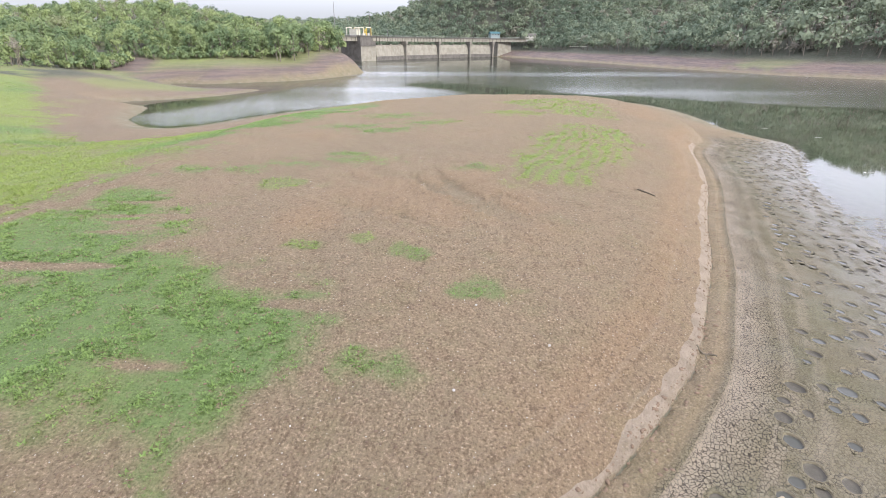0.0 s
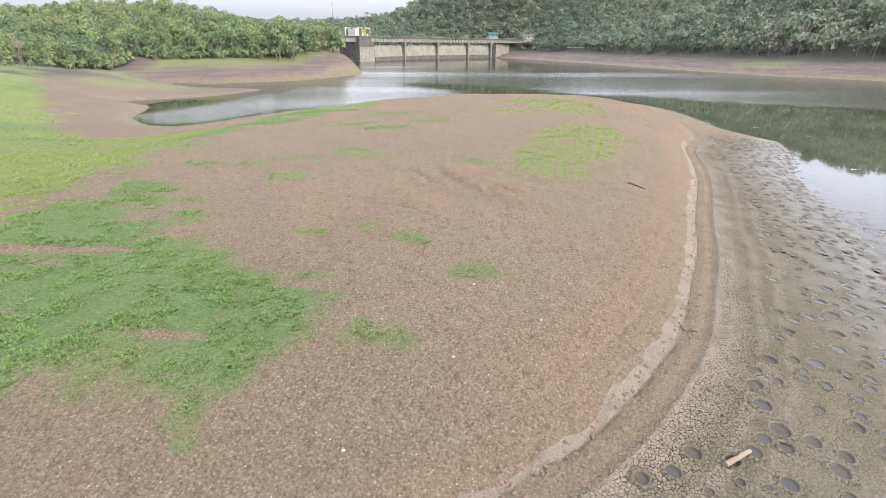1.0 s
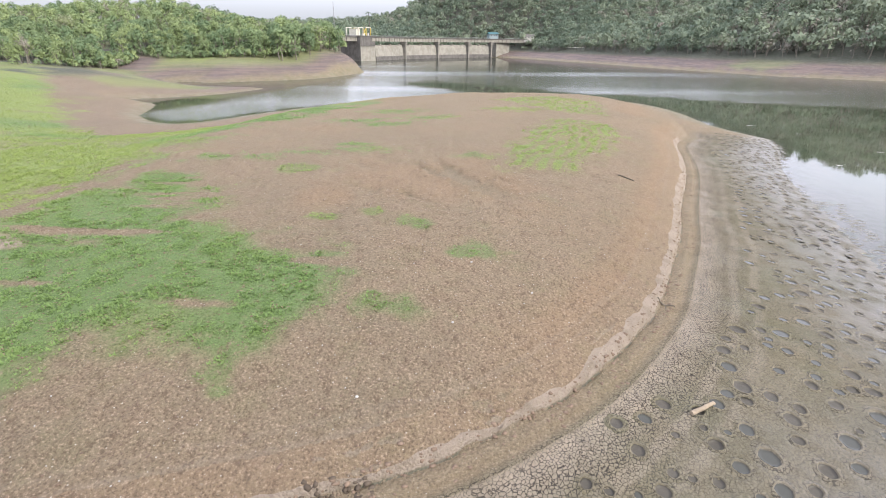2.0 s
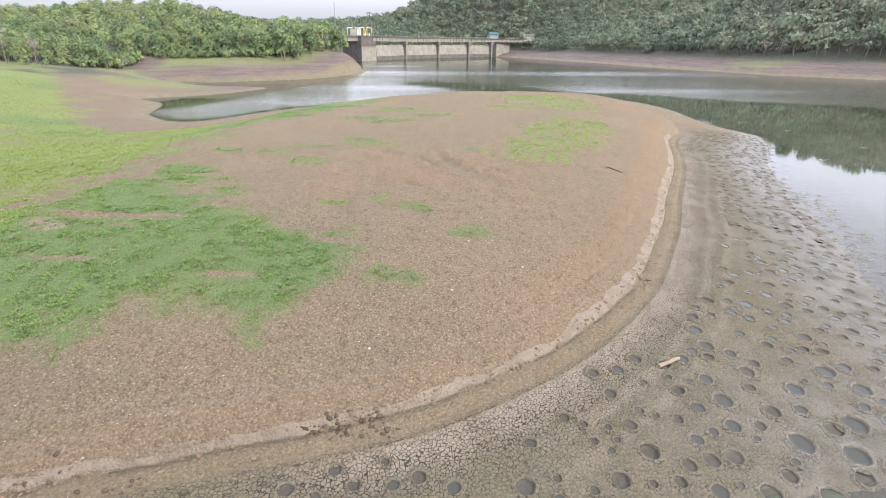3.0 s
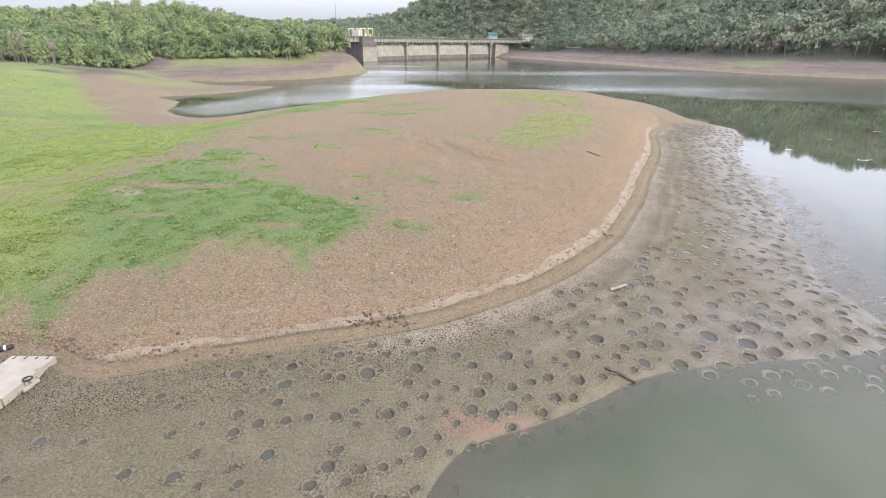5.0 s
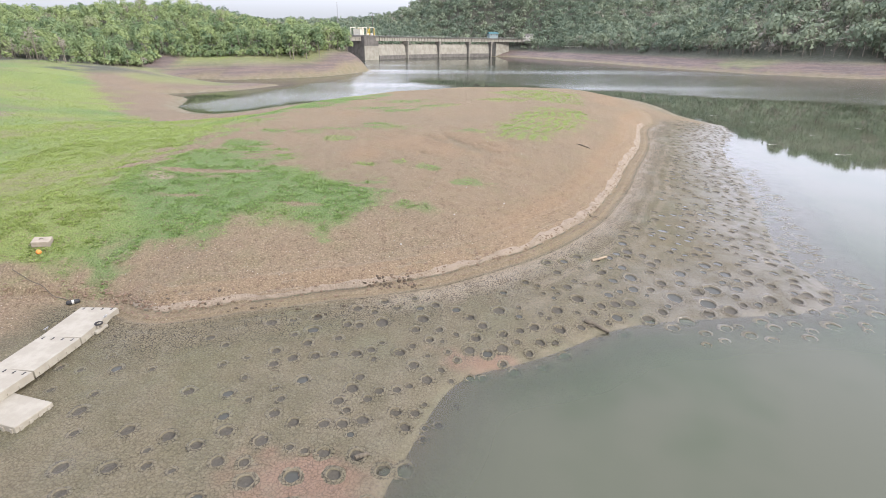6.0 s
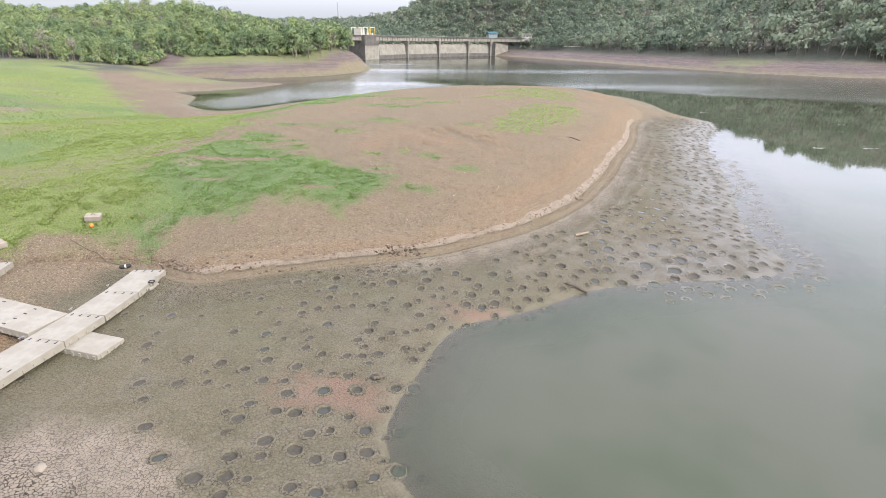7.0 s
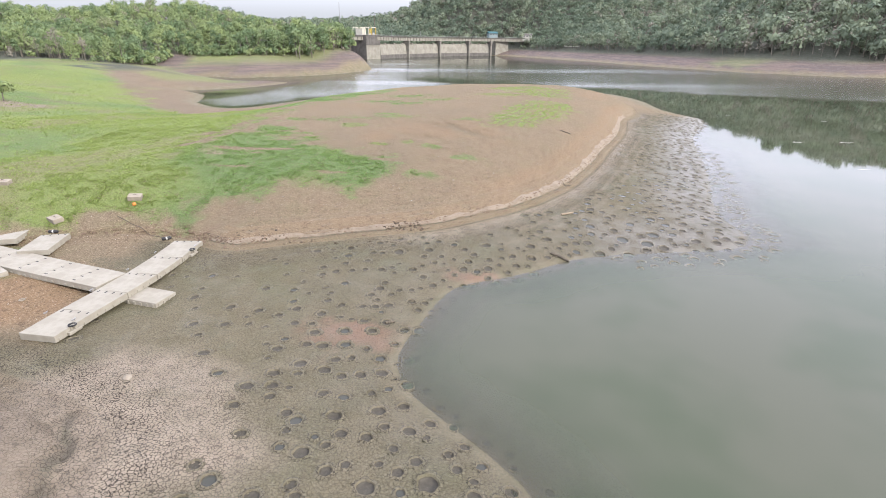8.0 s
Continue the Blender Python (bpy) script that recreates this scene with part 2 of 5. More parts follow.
RED_ROOF = speckled("red_roof_tiles", (0.293, 0.0847, 0.0539), (0.231, 0.0693, 0.0462), 0.8, 1, 12, 0.01)
GLASS_DARK = speckled("dark_window_glass", (0.0231, 0.027, 0.0308), (0.0385, 0.0423, 0.0462), 0.12, 1, 10, 0.0)


# ---- mesh helpers ----
def part(name, bm, material, parent=None, label=""):
    """Links a bmesh as one mesh object, under parent where one is given."""
    me = bpy.data.meshes.new(name)
    bm.to_mesh(me)
    bm.free()
    me.materials.append(material)
    ob = new(name, me)
    ob.parent = parent
    return tagged(ob, label) if label else ob


def thing(name, m, label, category, group="", kind=""):
    ob = new(name)
    ob.empty_display_size = 0.2
    ob.matrix_world = m
    return tagged(ob, label, category, group, kind)


def box(x, y, z, at=(0, 0, 0), turn=0.0, bevel=0.0, tilt=None):
    """A box of that size that stands on the point at."""
    bm = bmesh.new()
    bmesh.ops.create_cube(bm, size=1)
    bmesh.ops.scale(bm, vec=(x, y, z), verts=bm.verts)
    if bevel:
        bmesh.ops.bevel(bm, geom=bm.edges[:], offset=bevel, segments=2, affect="EDGES", profile=0.6)
    m = Matrix.Translation(at) @ Matrix.Rotation(radians(turn), 4, "Z")
    bmesh.ops.transform(bm, matrix=m @ (tilt or Matrix()) @ Matrix.Translation((0, 0, z / 2)), verts=bm.verts)
    return bm


def merged(*parts):
    out = bmesh.new()
    for bm in parts:
        me = bpy.data.meshes.new("piece")
        bm.to_mesh(me)
        bm.free()
        out.from_mesh(me)
        bpy.data.meshes.remove(me)
    return out


def beam(a, b, w, h=None):
    """A square bar from a to b."""
    a, b = Vector(a), Vector(b)
    d = b - a
    bm = bmesh.new()
    bmesh.ops.create_cube(bm, size=1)
    bmesh.ops.scale(bm, vec=(w, h or w, d.length), verts=bm.verts)
    bmesh.ops.transform(bm, matrix=Matrix.Translation((a + b) / 2) @ d.to_track_quat("Z", "Y").to_matrix().to_4x4(), verts=bm.verts)
    return bm


def tube(points, radii, sides=8, caps=True):
    """A round bar along points."""
    bm = bmesh.new()
    rings = []
    for k, p in enumerate(points):
        p = Vector(p)
        d = Vector(points[min(k + 1, len(points) - 1)]) - Vector(points[max(k - 1, 0)])
        q = d.to_track_quat("Z", "Y").to_matrix()
        r = radii[k] if isinstance(radii, (list, tuple)) else radii
        rings.append([bm.verts.new(p + q @ Vector((r * math.cos(a), r * math.sin(a), 0))) for a in (2 * math.pi * j / sides for j in range(sides))])
    for lo, hi in zip(rings, rings[1:]):
        for j in range(sides):
            bm.faces.new((lo[j], lo[(j + 1) % sides], hi[(j + 1) % sides], hi[j]))
    if caps:
        bm.faces.new(rings[0][::-1])
        bm.faces.new(rings[-1])
    return bm


def ball(r, at, squash=1.0, rough=0.0, seed=0, level=2):
    bm = bmesh.new()
    bmesh.ops.create_icosphere(bm, subdivisions=level, radius=r)
    for v in bm.verts:
        v.co *= 1 + rough * noise.noise(v.co / r * 1.7 + Vector((seed * 7.1, 0, 0)))
        v.co.z *= squash
    bmesh.ops.translate(bm, vec=at, verts=bm.verts)
    return bm


def mesh_from(name, verts, faces, materials, indices=None, attributes=None, smooth_shade=False, normals=None):
    """A mesh object from arrays: verts (n, 3), faces (m, 3 or 4); attributes: name -> (n,) floats or (n, 3) colours."""
    me = bpy.data.meshes.new(name)
    n, (count, corners) = len(verts), faces.shape
    me.vertices.add(n)
    me.vertices.foreach_set("co", np.ascontiguousarray(verts, np.float32).ravel())
    me.loops.add(count * corners)
    me.loops.foreach_set("vertex_index", np.ascontiguousarray(faces, np.int32).ravel())
    me.polygons.add(count)
    me.polygons.foreach_set("loop_start", np.arange(0, count * corners, corners, dtype=np.int32))
    for mat in materials:
        me.materials.append(mat)
    if indices is not None:
        me.polygons.foreach_set("material_index", np.ascontiguousarray(indices, np.int32))
    if smooth_shade:
        me.polygons.foreach_set("use_smooth", np.ones(count, bool))
    for key, values in (attributes or {}).items():
        if values.ndim == 1:
            me.attributes.new(key, "FLOAT", "POINT").data.foreach_set("value", values.astype(np.float32))
        else:
            rgba = np.ones((n, 4), np.float32)
            rgba[:, :3] = values
            me.attributes.new(key, "FLOAT_COLOR", "POINT").data.foreach_set("color", rgba.ravel())
    me.update(calc_edges=True)
    if normals is not None:
        me.normals_split_custom_set_from_vertices(normals)
    return new(name, me)


# ---- the lie of the land ----
def smooth(a, b, v):
    u = np.clip((v - a) / (b - a), 0.0, 1.0)
    return u * u * (3 - 2 * u)


def lattice(ix, iy, seed):
    h = (ix.astype(np.int64) * 374761393 + iy.astype(np.int64) * 668265263 + seed * 974634533) & 0xFFFFFFFF
    h = ((h ^ (h >> 13)) * 1274126177) & 0xFFFFFFFF
    return ((h ^ (h >> 16)) & 0xFFFF) / 65535.0


def value_noise(x, y, seed):
    fx, fy = np.floor(x), np.floor(y)
    u, v = x - fx, y - fy
    u, v = u * u * (3 - 2 * u), v * v * (3 - 2 * v)
    a, b = lattice(fx, fy, seed), lattice(fx + 1, fy, seed)
    c, d = lattice(fx, fy + 1, seed), lattice(fx + 1, fy + 1, seed)
    return (a * (1 - u) + b * u) * (1 - v) + (c * (1 - u) + d * u) * v - 0.5


def fbm(x, y, size, seed, octaves=4):
    total, amp = 0.0, 1.0
    for k in range(octaves):
        total = total + amp * value_noise(x / size + 17.3 * k, y / size - 9.1 * k, seed + k)
        size, amp = size * 0.5, amp * 0.5
    return total


def line_distance(x, y, line, closed=False):
    best = np.full(x.shape, 1e9)
    ends = list(zip(line, line[1:])) + ([(line[-1], line[0])] if closed else [])
    for (ax, ay), (bx, by) in ends:
        dx, dy = bx - ax, by - ay
        u = np.clip(((x - ax) * dx + (y - ay) * dy) / (dx * dx + dy * dy), 0, 1)
        best = np.minimum(best, (x - ax - u * dx) ** 2 + (y - ay - u * dy) ** 2)
    return np.sqrt(best)


def within(x, y, ring):
    odd = np.zeros(x.shape, bool)
    for (ax, ay), (bx, by) in zip(ring, ring[1:] + ring[:1]):
        if ay != by:
            odd ^= ((ay > y) != (by > y)) & (x < (bx - ax) * (y - ay) / (by - ay) + ax)
    return odd


def inward(x, y, ring):
    d = line_distance(x, y, ring, True)
    return np.where(within(x, y, ring), d, -d)


def rounded(line, turns=2):
    """Corner cutting, so that a shore drawn with few corners bends softly."""
    for _ in range(turns):
        soft = [line[0]]
        for (ax, ay), (bx, by) in zip(line, line[1:]):
            soft += [(0.75 * ax + 0.25 * bx, 0.75 * ay + 0.25 * by), (0.25 * ax + 0.75 * bx, 0.25 * ay + 0.75 * by)]
        line = soft + [line[-1]]
    return line


# water's edge of the mud flat and the peninsula, from behind the camera outwards
SHORE_FLAT = [(20, -260), (16, -120), (12, -60), (8, -35), (5, -21), (3, -15.8), (1.3, -13.7), (-0.3, -12.1), (-2.1, -10.1), (-2.8, -7.9),
              (-2.4, -5.8), (-1.8, -4.2), (-0.9, -1.3), (0.3, 0.7), (3.7, 2.1), (6.1, 3.6), (8, 5), (10.7, 6.1), (16, 7), (20.9, 7.6), (23.4, 9.4),
              (24, 12.5), (23.8, 15.5), (25.9, 22.1), (31.2, 34.9), (36.8, 52.5), (40.5, 61), (47.3, 72.6), (50.5, 81.3)]
SHORE_POINT = [(48.5, 90), (47.6, 98), (49.4, 112), (49.2, 124), (46.5, 137), (38, 144), (27, 146), (10, 146), (-8, 142), (-20, 135),
               (-29.5, 126), (-37, 117), (-43, 107), (-47, 97), (-51, 91.3), (-56, 91.5), (-61, 96), (-66.2, 102)]
# the cove, its spit and the wooded headland
SHORE_COVE = [(-70, 113), (-74, 122), (-80, 126.5), (-89.5, 132), (-79, 139), (-70, 148), (-65, 163), (-64, 171), (-72, 173.5), (-90, 175),
              (-104, 185.7), (-109, 198), (-100, 196.5), (-91, 194), (-80, 205), (-66, 213), (-58.5, 227), (-50.5, 257), (-48.5, 273),
              (-58, 292), (-78, 335), (-100, 400), (-108, 446), (-86, 474), (-62, 526), (-30, 570), (4, 604)]
# the foot of the far wooded slope
SHORE_FAR = [(32, 620), (54, 600), (77, 540), (94, 480), (110, 438), (120, 394), (128, 356), (137, 325), (146, 306), (153, 284), (158, 268),
             (168, 262), (174, 250), (186, 238), (210, 233), (300, 200), (420, 120), (500, -100), (500, -260)]
LAKE = rounded(SHORE_FLAT, 1) + rounded(SHORE_POINT, 1) + rounded(SHORE_COVE, 1) + SHORE_FAR
# the little wave-cut scarp between cracked mud and dry upland
SCARP = [(-9, -40), (-11.5, -26), (-12.6, -18), (-13.4, -15.6), (-15.5, -14), (-20, -12.5), (-26, -11), (-31, -7), (-31.5, -1), (-29.5, 3.4), (-24, 5.5), (-20.5, 5.7), (-18.2, 5.1), (-16.2, 3.9),
         (-14.6, 4.0), (-12, 5.1), (-8.5, 6.2), (-4.5, 7.3), (-0.2, 9.2), (2.4, 11), (5.4, 13.5), (8.4, 17.1), (10.5, 19.9), (13, 25),
         (15.7, 30.3), (18.2, 36.8), (23.6, 48.6), (26.4, 56.5), (28, 62), (29.8, 67.5), (34, 73.8)]
UPLAND_REST = [(37, 84), (38, 95), (36, 108), (30, 116), (18, 119), (0, 118), (-12, 113), (-21, 106), (-28, 93), (-35, 81), (-42, 72),
               (-50, 66), (-59, 68), (-70, 83), (-80, 98), (-92, 110), (-115, 118), (-300, 122), (-300, -260), (0, -260)]
SCARP_LINE = rounded(SCARP, 2)
UPLAND = SCARP_LINE + UPLAND_REST


def plain_height(x, y):
    """Height of the bare ground over the water, in metres, without nests and clods."""
    lake = inward(x, y, LAKE)
    wobble = fbm(x, y, 6.0, 3) * smooth(0, 6, np.abs(lake)) * 0.12
    out = np.maximum(-lake, 0)
    up = inward(x, y, UPLAND)
    left = smooth(2, -12, x)
    top = 1.62 - 0.3 * left + 0.35 * smooth(-20.5, -26, x) * smooth(-10, -6, y)
    u = np.clip(out / (out + np.maximum(-up, 0) + 1e-6), 0, 1)
    bend = 0.68 + 0.25 * smooth(3, -7, x)
    flat = top * ((u + 0.05) ** bend - 0.05 ** bend) / (1.05 ** bend - 0.05 ** bend)
    dome = top + 0.13 * smooth(-0.05, 0.3, up) + 3.3 * (1 - np.exp(-np.maximum(up, 0) / (8.0 - 3.0 * smooth(15, 40, y) * smooth(-40, -25, x) + 22.0 * smooth(-22, -42, x) * smooth(10, 30, y))))
    dome = dome + 0.05 * np.clip(-x - 38, 0, 120) * smooth(5, 40, up)
    near = np.where(up > 0, dome, flat)
    spit = 0.8 * np.exp(-((x + 74) / 24) ** 2 - ((y - 160) / 20) ** 2)
    cape = smooth(228, 250, y) * smooth(330, 300, y) * smooth(-95, -75, x) * smooth(0, -20, x)
    bank = (9.3 + 2.8 * smooth(180, 215, y) * smooth(-20, -45, x)) * (1 - np.exp(-out / (26.0 - 9.0 * smooth(185, 215, y) * smooth(-20, -45, x) - 10.5 * cape))) * (1 - spit) + 0.05 * np.clip(out - 30, 0, 200) * smooth(215, 260, y)
    deep = smooth(12, 90, out)
    hills = 9 * np.exp(-((x + 160) / 110) ** 2 - ((y - 325) / 70) ** 2)
    hills = hills + 92 * np.exp(-((x - 55) / 110) ** 2 - ((y - 790) / 110) ** 2)
    hills = hills + 48 * np.exp(-((x - 330) / 125) ** 2 - ((y - 430) / 150) ** 2)
    hills = hills + 78 * np.exp(-((x - 330) / 170) ** 2 - ((y - 880) / 170) ** 2)
    hills = hills + 12 * np.exp(-((x + 260) / 260) ** 2 - ((y - 900) / 160) ** 2)
    far = bank + hills * deep + fbm(x, y, 60, 8) * 5 * deep
    mix = np.where(x > -58, 1 - smooth(148, 165, y), 1 - smooth(92, 126, y)) * (1 - smooth(70, 100, x))
    land = mix * near + (1 - mix) * far
    shelf = smooth(11, 16, x) * smooth(60, 40, y) * smooth(6, 9, y)
    bed = -np.minimum((0.075 - 0.06 * shelf) * np.clip(lake, 0, 4.5) + 0.11 * np.maximum(lake - 4.5, 0), 5.0)
    return np.where(lake > 0, bed, land) + wobble


# ---- plan of the ground cover ----
WEEDS = [(-17.9, 9.6), (-16, 9.8), (-14.6, 10.6), (-14.2, 12.3), (-11.7, 14.0), (-9.4, 11.6), (-7.1, 12.3), (-5.3, 13.9), (-4.6, 15.8), (-7.2, 20.1),
         (-10.6, 22.2), (-15.6, 24.4), (-17.7, 30.5), (-21.2, 34.3), (-26.4, 31), (-27.5, 23.4), (-29, 14), (-24, 9)]
MEADOW = [(-18.5, 10), (-24, 6.8), (-27.5, 3.4), (-31, 1.2), (-38, -5), (-60, -12), (-190, -20), (-190, 178), (-138, 176), (-122, 150), (-100, 124), (-80, 100), (-60, 75), (-50, 69),
          (-42, 74), (-30, 86), (-16, 97), (-13, 88), (-22, 70), (-27, 55), (-25.5, 40), (-27.2, 29), (-25.5, 21), (-21, 14)]
SPROUTS = [(3.6, 37.8), (9.8, 38.1), (12.8, 45), (17.8, 56.2), (19.2, 63.5), (14.2, 65.9), (8.2, 55.6)]
SPROUTS_FAR = [(6.8, 90), (13.2, 78), (20.6, 73), (23.4, 93), (17.2, 98)]
BREEZE = [(-66, 106), (-55, 98), (-40, 118), (-8, 146), (10, 150), (-28, 200), (-38, 250), (-30, 320), (-52, 330), (-44, 262), (-48, 235), (-54, 170), (-62, 128)]
FURROW = [(-14.6, -13.6), (-14.2, -14.6), (-13.3, -15.4), (-13.5, -16.3), (-12.9, -17.2), (-12.8, -18.4)]
FOOTPATH = [(-28.6, 23.2), (-27.1, 25.9), (-25.8, 28.4), (-24.4, 30.6), (-24.2, 35.5), (-23.7, 42)]
SPARSE = [(-22.1, 40.3, 2.2), (-13.2, 43, 2.3), (-8.7, 44.3, 2.6), (-12.9, 36.7, 1.8), (-9, 61.3, 3.6), (-13.5, 64, 3.2), (-9.2, 74, 4), (-4.2, 67, 3), (1.1, 41.8, 1.8), (-2.5, 24.6, 1.2),
          (0.8, 21.4, 1.2), (-0.5, 20.8, 0.8), (-2.9, 15.8, 1.4), (-17.4, 40.8, 1.6), (-9.0, 11.2, 0.5), (-8.4, 10.6, 0.35), (-5, 26, 0.7), (-8.3, 25, 0.8), (8, 76, 4), (-10.5, 47, 1.6), (-29, -2.8, 1.8)]
RILLS = (-2.5, 34.0, 9.5, 7.5)      # the washed-out patch on top of the rise: centre and half sizes
NESTS_NEAR = [(-10.4, -10.3, 0.25), (-8.8, -11.1, 0.32), (-8.8, -12.4, 0.25), (-7.8, -10.9, 0.3), (-7.6, -11.7, 0.24), (-7.1, -9, 0.32), (-7, -9.8, 0.23), (-6.5, -7.3, 0.31), (-5.4, -7, 0.29), (-4.9, -8.1, 0.22), (-7.3, -7.3, 0.26), (-5.6, -8.4, 0.25), (-6.6, -12.6, 0.25), (-6.1, -13, 0.27), (-5.5, -11.1, 0.24), (-4.6, -11.2, 0.24), (-4.7, -12.5, 0.32), (-3, -11.9, 0.33), (-2, -9.8, 0.31), (-0.8, -12.4, 0.25), (-2.6, -12.9, 0.22), (-1.6, -13, 0.29), (-4.2, -13.5, 0.26), (-3.2, -13.6, 0.26), (-7.9, -14, 0.23), (-5.4, -14.7, 0.31), (-6.3, -13.6, 0.2), (-2.1, -14.1, 0.21), (-3.7, -15.1, 0.2), (-1.2, -14.7, 0.25), (-1.8, -15.3, 0.24), (-4.3, -15.5, 0.26)]
NESTS_EDGE = [(0.3, -14.9, 0.22), (-0.7, -15.7, 0.41), (-2.8, -16.1, 0.34), (1.2, -14.6, 0.21), (0.9, -16.1, 0.27), (0.9, -15.4, 0.18), (1.7, -16.2, 0.23), (2.2, -15.7, 0.25), (-5.3, -16.2, 0.23), (-5, -16.7, 0.22), (-8.8, -15.7, 0.23), (0.6, -13.6, 0.22), (-3.5, -10.7, 0.22), (-4.2, -9.4, 0.29), (-1.8, -5, 0.34), (-2.6, -5.1, 0.28), (-5.9, -9.3, 0.32), (-9.5, 3.4, 0.29), (-7.3, 4, 0.28), (-3.9, 3.9, 0.37), (-1.8, 4.4, 0.32), (-2, 5.3, 0.22), (0.7, 4.8, 0.27), (-0.9, 3.6, 0.22), (-5.6, 3.5, 0.24), (-5, 3.5, 0.24), (-2.1, 3.5, 0.24), (-4.4, 4.7, 0.21), (2.3, 5.6, 0.34), (4.1, 8.6, 0.23), (6.6, 8.6, 0.28), (7, 7.5, 0.37)]
NESTS_BEND = [(5.6, 6.2, 0.35), (3.4, 6, 0.18), (4.6, 5.7, 0.18), (7.7, 6.4, 0.25), (9.2, 7.4, 0.33), (9, 8.2, 0.27), (4.1, 4.5, 0.29), (3.3, 4.1, 0.24), (2.4, 3.7, 0.26), (10.1, 7.6, 0.35), (10.7, 9, 0.33), (11.8, 9.1, 0.26), (12.7, 9.9, 0.34), (10.9, 10.3, 0.4), (10.7, 11.5, 0.31), (9.2, 10.7, 0.3), (9, 6.2, 0.31), (10.8, 6.3, 0.38), (13, 8.4, 0.48), (11.8, 7, 0.3), (12.9, 6.3, 0.42), (14.8, 8, 0.49), (14.5, 7.1, 0.36), (15.9, 7.5, 0.4), (15.7, 9.5, 0.5), (14.7, 9.2, 0.4), (16.5, 12.6, 0.43), (14.4, 11.3, 0.39), (12.8, 12.2, 0.35), (5.5, 4.6, 0.35)]


def grass_cover(x, y):
    edge = fbm(x, y, 3.0, 21) * 2.6 + fbm(x, y, 0.8, 31) * 1.0
    cover = smooth(-1.2, 1.6, inward(x, y, WEEDS) + edge)
    streak = fbm(x * 0.35, y * 1.6, 2.2, 44, 3)
    cover = np.maximum(cover * smooth(-0.30, 0.0, streak + 0.16), 0)
    cover = np.maximum(cover, smooth(-1.5, 2.5, inward(x, y, MEADOW) + 2 * edge) * (0.55 + 0.45 * smooth(-0.4, -0.1, fbm(x, y, 9, 51))))
    rows = smooth(-0.7, 0.3, np.sin((0.93 * x - 0.37 * y + fbm(x, y, 4, 61, 3) * 1.2) * 2 * np.pi / 1.15)) * smooth(-0.3, 0.05, fbm(x, y, 2.2, 63, 3))
    for ring in (SPROUTS, SPROUTS_FAR):
        cover = np.maximum(cover, smooth(-1.5, 1.0, inward(x, y, ring) + edge) * (0.25 + 0.75 * rows))
    for cx, cy, r in SPARSE:
        cover = np.maximum(cover, 0.62 * smooth(0.9, 0.2, np.hypot((x - cx) / 1.7, y - cy) / r + 0.9 * fbm(x, y, 1.1, 71)))
    return cover * smooth(0.3, 1.1, line_distance(x, y, FOOTPATH) + fbm(x, y, 1.5, 81) * 0.8)


def scatter_nests():
    """The fish nests: the large ones one by one, the rest strewn over the mud at random."""
    rng = np.random.default_rng(5)
    nests = NESTS_NEAR + NESTS_EDGE + NESTS_BEND
    spots = rng.uniform((-24, -26), (50, 80), (16000, 2))
    lake, up = inward(spots[:, 0], spots[:, 1], LAKE), inward(spots[:, 0], spots[:, 1], UPLAND)
    for (x, y), out, inland in zip(spots, -lake, -up):
        far = y > 12 or x > 17
        if not ((-0.8 if x < 13 or y > 45 else -2.6) < out and 1.7 + 2.4 * smooth(8, 25, y) < inland) or len(nests) > 2300:
            continue
        share = out / (out + inland)
        if share > 0.8 or (x < -9 and y < -9) or x < -20.5 or rng.random() < (share - 0.15) * 1.1 or (x < -9 and rng.random() < 0.6):
            continue
        r = rng.uniform(0.14, 0.31) if not far else rng.uniform(0.2, 0.42)
        room = 1.25 if far else 1.55
        if all((x - a) ** 2 + (y - b) ** 2 > (room * (r + c)) ** 2 for a, b, c in nests):
            nests.append((x, y, r))
    return nests


NESTS = scatter_nests()


def carve_nests(x, y, z):
    """Room in the ground for the bowls, which are pieces of their own."""
    for cx, cy, r in NESTS:
        i0, i1 = np.searchsorted(x[0], (cx - 1.5 * r, cx + 1.5 * r))
        j0, j1 = np.searchsorted(y[:, 0], (cy - 1.5 * r, cy + 1.5 * r))
        if i0 == i1 or j0 == j1:
            continue
        q = np.hypot(x[j0:j1, i0:i1] - cx, y[j0:j1, i0:i1] - cy) / r
        z[j0:j1, i0:i1] -= np.where(q < 1.0, 0.75 * r, 0.0)


def axis(lo, fine_lo, fine_hi, mid_hi, hi, fine, mid, mid_lo=None):
    """Grid lines: close together near the camera, wider apart outwards."""
    cols = list(np.arange(fine_lo, fine_hi, fine))
    step = mid
    while cols[-1] < mid_hi:
        cols.append(cols[-1] + step)
    while cols[-1] < hi:
        step = min(step * 1.04, 7.0) if cols[-1] < 1000 else step * 1.25
        cols.append(cols[-1] + step)
    step = mid
    while cols[0] > (mid_lo or fine_lo):
        cols.insert(0, cols[0] - step)
    while cols[0] > lo:
        step = min(step * 1.05, 9.0) if cols[0] > -600 else step * 1.25
        cols.insert(0, cols[0] - step)
    return np.array(cols)


